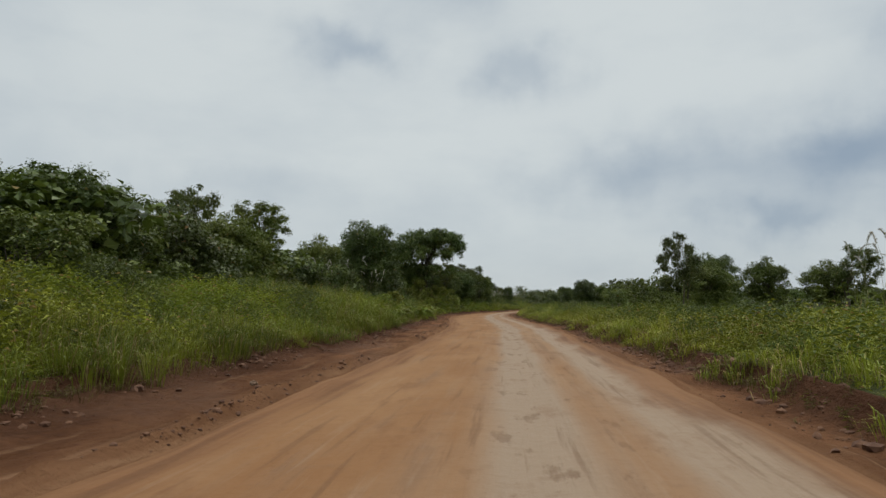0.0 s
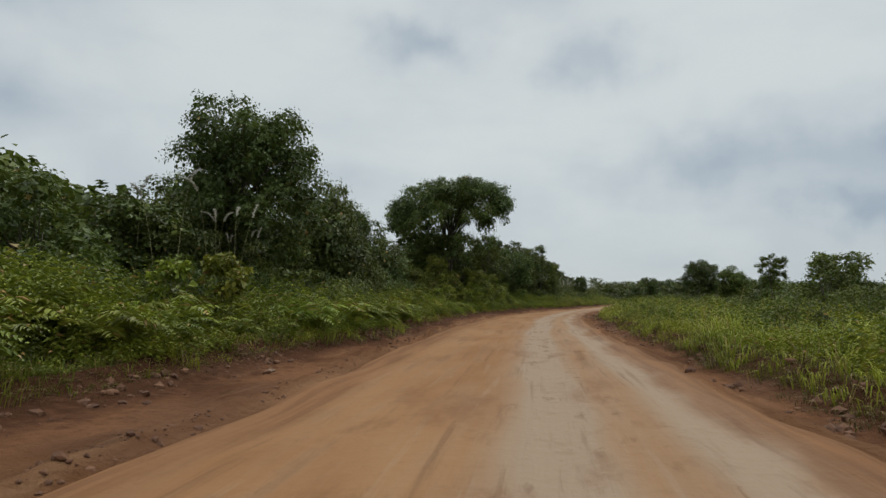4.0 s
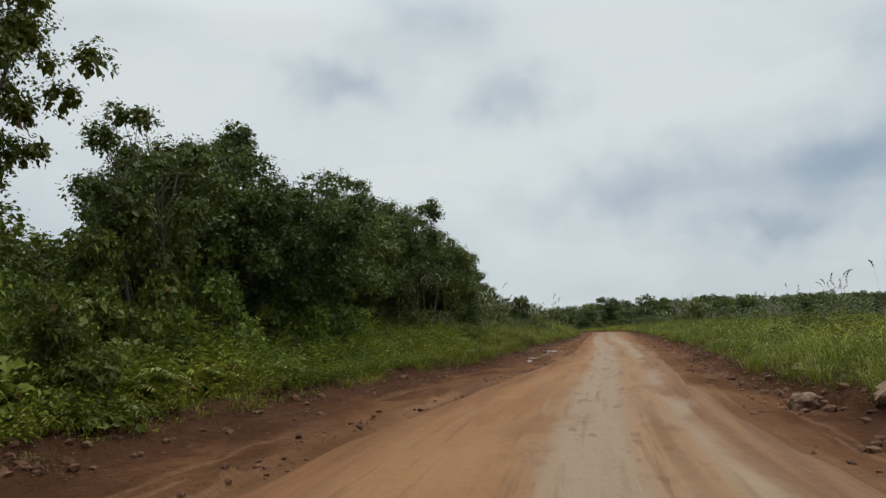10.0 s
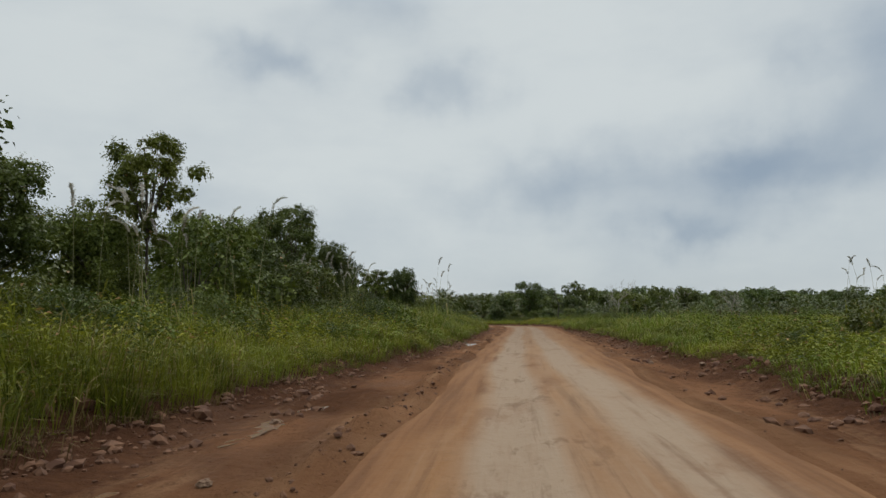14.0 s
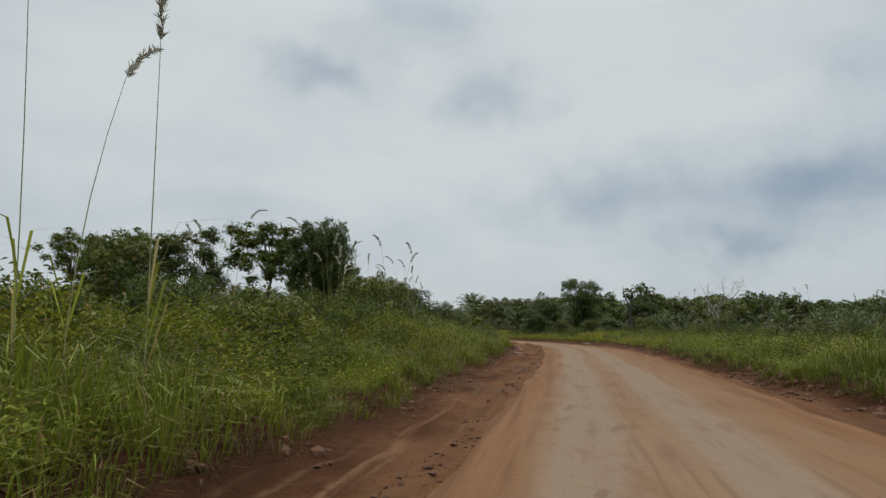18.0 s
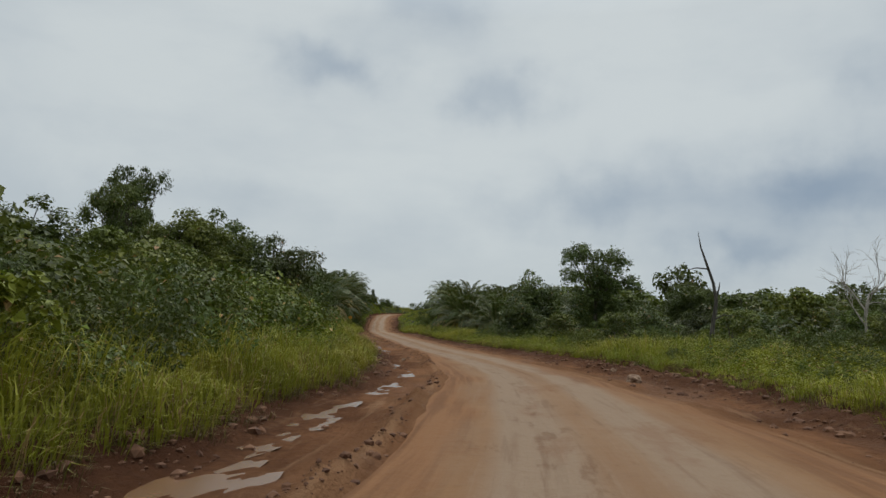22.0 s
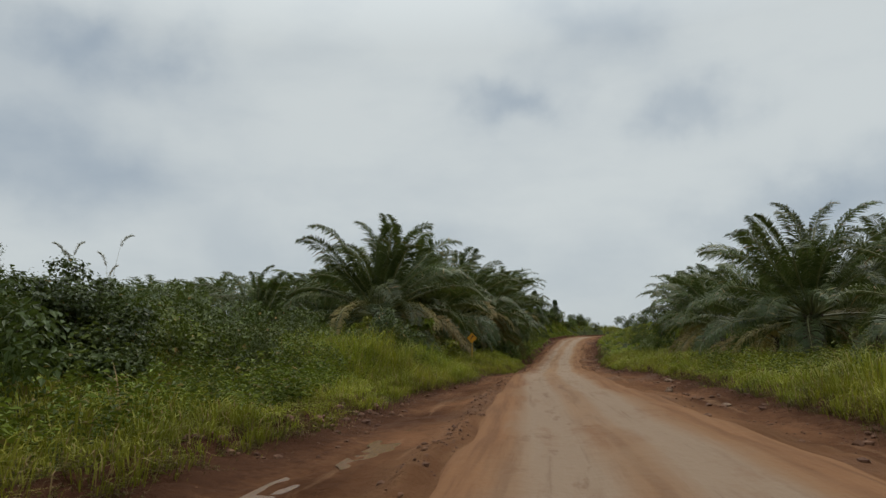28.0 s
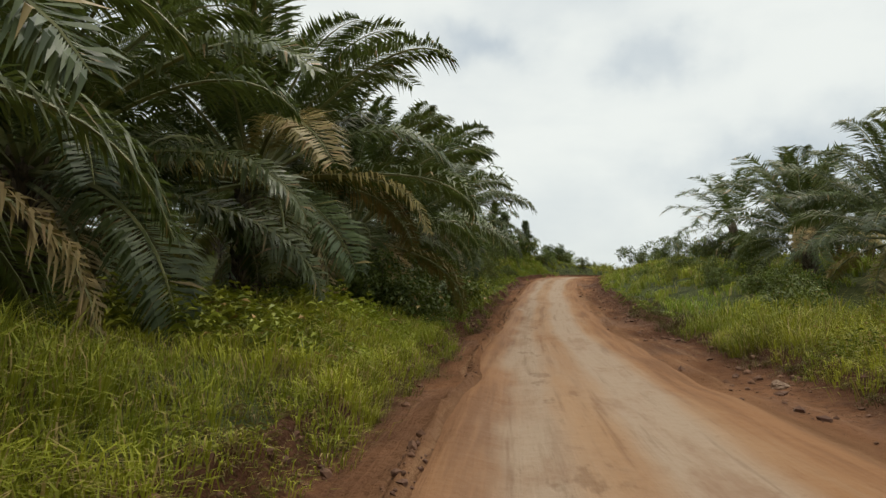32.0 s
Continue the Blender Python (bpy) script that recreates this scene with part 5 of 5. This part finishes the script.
def surface(x, y, side, edge):
    """Height of whatever earth lies open at a place near the planted edge; edge: metres outside it."""
    off = x - line_x(y)
    return np.where(edge < 0.05, shoulder_height(side)(x, y, off), land(x, y))


def grow_strip(side, y0, y1, near, far, per_m2, tall, wide, mat, name, label, dense=1.6, base=0.0, curl=0.45):
    """One mass of blades along one side of the road."""
    n = int((y1 - y0) * (far - near) * per_m2)
    y = rng.uniform(y0, y1, n)
    d = near + (far - near) * rng.random(n) ** dense
    u = grass_l(y) - d if side < 0 else grass_r(y) + d
    x = line_x(y) + u + 0.12 * rng.normal(size=n)
    # blades stand in tussocks and lean out of them
    m = max(1, n // 22)
    hub = rng.integers(0, m, n)
    gap = np.stack([rng.normal(size=n), rng.normal(size=n)], 1) * 0.13
    x, y, d, tuft = x[hub] + gap[:, 0], y[hub] + gap[:, 1], d[hub], (0.55 + 0.75 * rng.random(m))[hub]
    keep = wave(x, y, 1.1, 3) + 0.6 * wave(x, y, 3.7, 5) > -0.95 + 0.5 * rng.random(n) - base
    x, y, d, gap, tuft = x[keep], y[keep], d[keep], gap[keep], tuft[keep]
    n = len(x)
    grown = np.clip(0.45 + 0.6 * smooth(-0.3, 1.6, d), 0, 1) * (0.6 + 0.45 * rng.random(n)) * tuft * np.clip(1 + 0.55 * wave(x, y, 4.5, 1) + 0.45 * wave(x, y, 1.3, 7), 0.45, 1.8)
    p = np.stack([x, y, surface(x, y, side, ((grass_l(y) + line_x(y) - x) if side < 0 else (x - line_x(y) - grass_r(y)))) - 0.03], 1)
    way = unit(gap + 0.07 * np.stack([rng.normal(size=n), rng.normal(size=n)], 1))
    ob = new(name, tri_mesh(name, *blades(p, way, tall * grown, wide * (0.7 + 0.6 * rng.random(n)), np.clip(curl + 0.25 + 0.35 * rng.normal(size=n), 0.05, 1.3)), mat))
    return tagged(ob, label, "grass", kind="stuff")


grow_strip(-1, -6, 60, -0.3, 9, 95, 1.35, 0.016, GRASS_M, "grass", "thick yellow-green roadside grass", base=0.2, curl=0.65)
grow_strip(-1, 60, 150, -0.3, 6, 75, 0.75, 0.015, GRASS_M, "grass", "short green grass between ferns", base=0.2, curl=0.65)
grow_strip(-1, 150, 262, -0.3, 9, 105, 1.25, 0.015, GRASS_M, "grass", "tall waving roadside grass", base=0.2, curl=0.65)
grow_strip(-1, 262, 342, -0.3, 10, 120, 1.2, 0.015, YELLOW_GRASS_M, "grass", "tall yellow-green grass on the bank", base=0.3, curl=0.6)
grow_strip(-1, 342, 398, -0.3, 9, 200, 0.95, 0.014, YELLOW_GRASS_M, "grass", "thick yellow-green grass below the palms", base=1.2, curl=0.6)
grow_strip(-1, 352, 363, 1.6, 6.5, 160, 1.75, 0.016, YELLOW_GRASS_M, "tall_grass", "tall yellow clump of guinea grass", dense=1.0, base=0.5, curl=0.7)
grow_strip(-1, 398, 460, -0.2, 6, 30, 0.6, 0.03, GRASS_M, "grass", "short grass on the rising bank")
grow_strip(1, 4, 120, -0.3, 9, 70, 0.95, 0.016, GRASS_M, "grass", "green grass on the flat verge", base=0.1, curl=0.65)
grow_strip(1, 120, 262, -0.3, 10, 66, 0.95, 0.016, GRASS_M, "grass", "yellow-green grass on the flat verge", base=0.1, curl=0.65)
grow_strip(1, 262, 400, -0.3, 10, 92, 0.95, 0.015, YELLOW_GRASS_M, "grass", "tall bright grass on the verge", base=0.3, curl=0.65)
grow_strip(1, 400, 460, -0.2, 8, 24, 0.6, 0.03, GRASS_M, "grass", "short grass on the rising verge")
grow_strip(1, 10, 340, 9, 45, 4.2, 0.7, 0.05, GRASS_M, "rough_grass", "rough grass of the open plain", dense=1.3, curl=0.7)
grow_strip(-1, 180, 400, 9, 26, 7.0, 1.0, 0.045, GRASS_M, "rough_grass", "rough grass rising behind the verge", dense=1.2)
grow_strip(-1, 426, 486, 0.3, 26, 16, 0.8, 0.045, GRASS_M, "rough_grass", "rough grass over the crest of the hill", dense=1.0, base=0.5)
grow_strip(1, 410, 480, 3.0, 26, 12, 0.7, 0.045, GRASS_M, "rough_grass", "rough grass on the hillside", dense=1.0, base=0.5)
for side in (-1, 1):
    grow_strip(side, -4, 420, -0.6, 0.9, 120, 0.50, 0.013, DRY_GRASS_M, "dry_grass", "withered brown grass fringe by the cut earth", dense=1.0, curl=1.0)
grow_strip(-1, 340, 396, -0.4, 3.0, 130, 0.55, 0.012, DRY_GRASS_M, "dry_grass", "browned grass stems at the foot of the bank", dense=1.2, base=0.6, curl=0.8)


def herb_mass(side, y0, y1, near, far, per_m2, size, tall, mat, name, label, rows=9, wide=0.5, seed=4):
    """Leafy herbs on upright stems, standing in patches."""
    n = int((y1 - y0) * (far - near) * per_m2)
    y, d = rng.uniform(y0, y1, n), near + (far - near) * rng.random(n) ** 1.4
    u = grass_l(y) - d if side < 0 else grass_r(y) + d
    x = line_x(y) + u
    keep = vnoise(x, y, 2.2, seed) + 0.5 * vnoise(x, y, 0.8, seed + 3) > 0.42 + 0.35 * rng.random(n)
    x, y, d = x[keep], y[keep], d[keep]
    n = len(x)
    h = tall * (0.35 + 0.65 * smooth(-0.3, 2.2, d)) * (0.35 + 0.9 * vnoise(x, y, 1.9, seed + 1)) * rng.uniform(0.6, 1.25, n)
    lean = rng.uniform(0, 2 * np.pi, n)
    phase = rng.uniform(0, 6.28, n)
    root = np.stack([x, y, surface(x, y, side, d) - 0.03], 1)
    pile = Pile()
    for j in range(rows):
        q = 0.25 + 0.75 * (j + 1) / rows
        bow = h * 0.28 * q * q
        p = root + np.stack([np.cos(lean) * bow, np.sin(lean) * bow, h * q], 1)
        a = phase + j * 2.4 + 0.3 * rng.normal(size=n)
        w = np.stack([np.cos(a), np.sin(a), 0.1 + 0.5 * q * rng.random(n) - 0.25 * rng.random(n)], 1)
        ln = size * (1.25 - 0.55 * q) * rng.uniform(0.7, 1.35, n) * np.clip(h / tall + 0.35, 0.4, 1.2)
        nrm = np.tile([0, 0, 1.0], (n, 1)) + 0.3 * rng.normal(size=(n, 3))
        pile.add(*leaf_quads(p, w, nrm, ln, ln * wide, 0.10, 0.3))
    return tagged(new(name, pile.mesh(name, mat)), label, "weeds", kind="stuff")


herb_mass(-1, -6, 62, 0.1, 8, 20, 0.17, 1.25, WEED_M, "weeds", "tangled leafy weeds on the bank", rows=11, wide=0.42)
herb_mass(-1, 58, 156, -0.2, 7, 30, 0.17, 1.35, WEED_M, "weeds", "lush leafy weeds under the trees", rows=11)
herb_mass(-1, 60, 156, 0.2, 6, 7, 0.27, 1.3, FERN_M, "weeds", "broad pale green herbs under the trees", rows=9, wide=0.34, seed=11)
herb_mass(-1, 150, 262, 0.0, 8, 20, 0.15, 1.15, WEED_M, "weeds", "leafy weeds among tall grass", rows=11, wide=0.42)
herb_mass(-1, 262, 372, 0.8, 10, 10, 0.17, 1.2, WEED_M, "weeds", "leafy weeds on the grassy bank")
herb_mass(-1, 385, 460, 0.2, 6, 12, 0.22, 0.9, WEED_M, "weeds", "leafy weeds below the palms")
herb_mass(1, 4, 130, 0.2, 9, 15, 0.16, 0.9, WEED_M, "weeds", "leafy weeds on the flat verge", wide=0.42)
herb_mass(1, 130, 400, 0.3, 12, 9, 0.15, 0.8, WEED_M, "weeds", "leafy weeds in the grass")
for side in (-1, 1):
    herb_mass(side, -4, 420, -0.5, 0.5, 30, 0.13, 0.42, DRY_GRASS_M, "dead_weeds", "withered brown weeds hanging over the cut earth", rows=7, wide=0.16, seed=23)
for side, y0, y1, dens in ((-1, -6, 156, 3.2), (-1, 156, 372, 2.2), (1, 4, 130, 3.0), (1, 130, 372, 2.0)):
    herb_mass(side, y0, y1, 0.8, 9, dens, 0.15, 1.3, LEAF_MID_M, "dark_weeds", "dark green leafy weeds in the grass", rows=14, seed=17)


# ---- clods, rocks, puddles ----
def clods(side, y0, y1, per_m, name, label, lo, hi, q0, q1):
    pile = Pile()
    inner, outer = (hard_l, grass_l) if side < 0 else (hard_r, grass_r)
    shapes = [lump(1.0, 0.22, s) for s in range(5)]
    hfun = shoulder_height(side)
    n = int((y1 - y0) * per_m)
    y = rng.uniform(y0, y1, n)
    q = np.clip(rng.normal((q0 + q1) / 2, (q1 - q0) / 2, n), 0.02, 1.05)
    off = inner(y) + (outer(y) - inner(y)) * q
    x = line_x(y) + off
    keep = vnoise(x, y, 0.9, 3) + 0.4 * vnoise(x, y, 5.0, 4) > 0.5 + 0.3 * rng.random(n)
    y, q, off, x = y[keep], q[keep], off[keep], x[keep]
    n = len(y)
    z = hfun(x, y, off)
    r = lo * (hi / lo) ** (rng.random(n) ** 2.8)
    turn = rng.uniform(0, 6.28, n)
    for k, (v, t) in enumerate(shapes):
        m = np.arange(n) % 5 == k
        c, s = np.cos(turn[m])[:, None], np.sin(turn[m])[:, None]
        w = np.stack([v[:, 0] * c - v[:, 1] * s, v[:, 0] * s + v[:, 1] * c, np.broadcast_to(v[:, 2], (m.sum(), len(v)))], -1) * r[m, None, None]
        w += np.stack([x[m], y[m], z[m] + 0.1 * r[m]], -1)[:, None]
        pile.add(w.reshape(-1, 3), (t[None] + np.arange(m.sum())[:, None, None] * len(v)).reshape(-1, 3))
    return tagged(new(name, pile.mesh(name, CLOD_M)), label, "clods", kind="stuff")


clods(-1, -4, 440, 30, "clay_clods", "clods of red clay thrown up beside the wheel track", 0.012, 0.065, 0.045, 0.16)
clods(-1, -4, 440, 44, "clay_clods", "crumbled dark earth below the grass edge", 0.015, 0.12, 0.72, 0.98)
clods(1, -4, 440, 40, "clay_clods", "crumbled dark red earth along the cut verge", 0.015, 0.12, 0.45, 1.0)
clods(1, 90, 300, 16, "clay_clods", "coarse dug clods heaped along the verge", 0.03, 0.13, 0.65, 0.95)
for y0, y1 in ((160, 182), (198, 208), (250, 258), (283, 300)):
    clods(-1, y0, y1, 36, "clay_clods", "coarse dug clods heaped below the grass", 0.03, 0.15, 0.62, 0.98)


def rock(x_off, y, r, seed, flat=0.6):
    bm = bmesh.new()
    bmesh.ops.create_icosphere(bm, subdivisions=3, radius=1.0)
    gen = np.random.default_rng(seed)
    off = Vector(gen.uniform(-20, 20, 3))
    for v in bm.verts:
        v.co *= 1 + 0.55 * noise.noise(v.co * 1.2 + off) + 0.25 * noise.noise(v.co * 2.6 + off)
        v.co.z *= flat
    me = bpy.data.meshes.new("rock")
    bm.to_mesh(me)
    bm.free()
    me.materials.append(ROCK_M)
    ob = tagged(new("rock", me), "pale clay rock lying on the red shoulder", "rock", "rocks on the verge")
    x = float(line_x(y)) + x_off
    q = np.array([x_off])
    z = float(shoulder_height(1 if x_off > 0 else -1)(np.array([x]), np.array([y]), q)[0])
    ob.matrix_basis = pose(x, y, z + r * flat * 0.45, 0, 0, gen.uniform(0, 360)) @ Matrix.Scale(r, 4)
    return ob


for i, (off, y, r) in enumerate(((4.0, 123.4, 0.32), (4.2, 125.3, 0.36), (4.1, 127.6, 0.24), (4.0, 129.9, 0.42), (3.9, 132.2, 0.26), (4.3, 134.5, 0.30), (4.1, 121.0, 0.2), (4.4, 137.5, 0.25), (4.2, 140, 0.2), (4.4, 118.7, 0.22),
                                 (5.0, 183.8, 0.14), (4.8, 186, 0.12), (4.9, 190, 0.13), (4.6, 285.2, 0.30), (5.6, 291, 0.2), (4.9, 352, 0.2), (5.0, 357, 0.22), (5.2, 361, 0.2), (5.1, 389, 0.2), (-5.6, 16, 0.12),
                                 (-5.5, 61, 0.15), (-4.9, 100, 0.16), (-3.6, 176, 0.11), (-2.6, 172.5, 0.1), (-3.2, 296, 0.16), (4.7, 270, 0.14))):
    rock(off + 0.35 * math.sin(i * 2.7), y + 0.5 * math.sin(i * 4.1), r * (0.85 if r > 0.23 else 0.65), i, 0.55 + 0.3 * math.sin(i * 1.9) ** 2)


def puddle(y, q, length, width, seed):
    """A shallow pool with an uneven outline on the left shoulder."""
    gen = np.random.default_rng(seed)
    a = np.linspace(0, 2 * np.pi, 40, endpoint=False)
    r = 1 + 0.25 * np.sin(a * 2 + gen.uniform(0, 6)) + 0.16 * np.sin(a * 5 + gen.uniform(0, 6)) + 0.1 * np.sin(a * 9 + gen.uniform(0, 6))
    off = float(hard_l(y) + (grass_l(y) - hard_l(y)) * q)
    py = y + r * np.sin(a) * length / 2
    px = line_x(py) + off + r * np.cos(a) * width / 2
    cx = float(line_x(y)) + off
    ny, nx = (w.ravel() for w in np.meshgrid(np.linspace(-0.4, 0.4, 15) * length, np.linspace(-0.4, 0.4, 9) * width))
    z = float(np.percentile(shoulder_height(-1)(line_x(y + ny) + off + nx, y + ny, off + nx), 36))
    v = np.concatenate([[[cx, y, z]], np.stack([px, py, np.full(40, z)], 1)])
    i = np.arange(40)
    me = tri_mesh("puddle", v, np.stack([np.zeros(40, int), 1 + i, 1 + (i + 1) % 40], 1), WATER_M)
    return tagged(new("puddle", me), "shallow muddy puddle in the rutted shoulder", "puddle", "puddles on the shoulder")


for i, (y, q, ln, wd) in enumerate(((158, 0.45, 7, 0.9), (206.5, 0.4, 9, 1.1), (170, 0.4, 8, 0.9), (164, 0.4, 5, 0.7), (176.5, 0.5, 3, 0.6), (206, 0.45, 4.5, 0.8), (211, 0.4, 3, 0.6), (262, 0.55, 6, 0.7), (268.5, 0.45, 5, 0.9), (274, 0.55, 5, 0.9), (281, 0.5, 4, 0.7), (286, 0.45, 3.5, 0.6),
                                    (291, 0.5, 3, 0.6), (309, 0.5, 6, 0.6), (316, 0.5, 5, 0.5), (343, 0.45, 5, 0.7), (337, 0.5, 4, 0.7))):
    puddle(y, q, ln, wd, i)


# ---- the bend sign ----
sign = thing("road_sign", "yellow diamond bend warning sign on a post in grass", "road sign")
bm = bmesh.new()
HALF = 0.33
corner = []
for k in range(4):
    a = math.pi / 2 * k
    for da in (-0.07, 0.0, 0.07):
        rr = HALF * (1.0 if da == 0 else 0.985)
        corner.append((math.cos(a + da) * rr, math.sin(a + da) * rr))
front = [bm.verts.new((x, -0.012, z)) for x, z in corner]
back = [bm.verts.new((x, 0.012, z)) for x, z in corner]
bm.faces.new(front)
bm.faces.new(back[::-1])
for k in range(12):
    bm.faces.new((front[(k + 1) % 12], front[k], back[k], back[(k + 1) % 12]))
me = bpy.data.meshes.new("plate")
bmesh.ops.recalc_face_normals(bm, faces=bm.faces)
bm.to_mesh(me)
bm.free()
me.materials.append(SIGN_M)
plate = part("plate", me, sign, "yellow diamond plate")
plate.matrix_basis = pose(0, -0.05, 2.30)


def strip_mesh(name, pts, width, depth, mat):
    """A flat painted band along points in the x-z plane."""
    pts = np.asarray(pts, float)
    way = unit(np.gradient(pts, axis=0))
    nrm = np.stack([-way[:, 1], way[:, 0]], 1) * width / 2
    a, b = pts + nrm, pts - nrm
    n = len(pts)
    v = [(x, -depth, z) for x, z in a] + [(x, -depth, z) for x, z in b]
    t = []
    for k in range(n - 1):
        t += [(k, k + 1, n + k + 1), (k, n + k + 1, n + k)]
    return tri_mesh(name, v, t, mat)


bend = [(-0.055, -0.17), (-0.055, -0.06), (-0.05, 0.0), (-0.03, 0.05), (0.0, 0.085), (0.035, 0.10)]
part("arrow", strip_mesh("arrow", bend, 0.055, 0.016, BLACK_M), plate, "black bent arrow")
part("arrow_head", tri_mesh("arrow_head", [(0.03, -0.016, 0.185), (0.03, -0.016, 0.02), (0.14, -0.016, 0.115)], [(0, 1, 2)], BLACK_M), plate)
part("border", tri_mesh("border", [(math.cos(math.pi / 2 * k) * r, -0.0155, math.sin(math.pi / 2 * k) * r) for r in (0.305, 0.288) for k in range(4)],
                        [t for k in range(4) for t in ((k, (k + 1) % 4, 4 + (k + 1) % 4), (k, 4 + (k + 1) % 4, 4 + k))], BLACK_M), plate)
post = Pile().add(*tube([(0, 0, -0.4), (0, 0, 1.0), (0, 0, 2.5)], [0.045, 0.045, 0.045], 8))
part("post", post.mesh("post", POST_M), sign, "weathered yellow post")
sign.matrix_basis = pose(33.33, 375.31, float(2.47 - 2.30), 0, 2, -8)
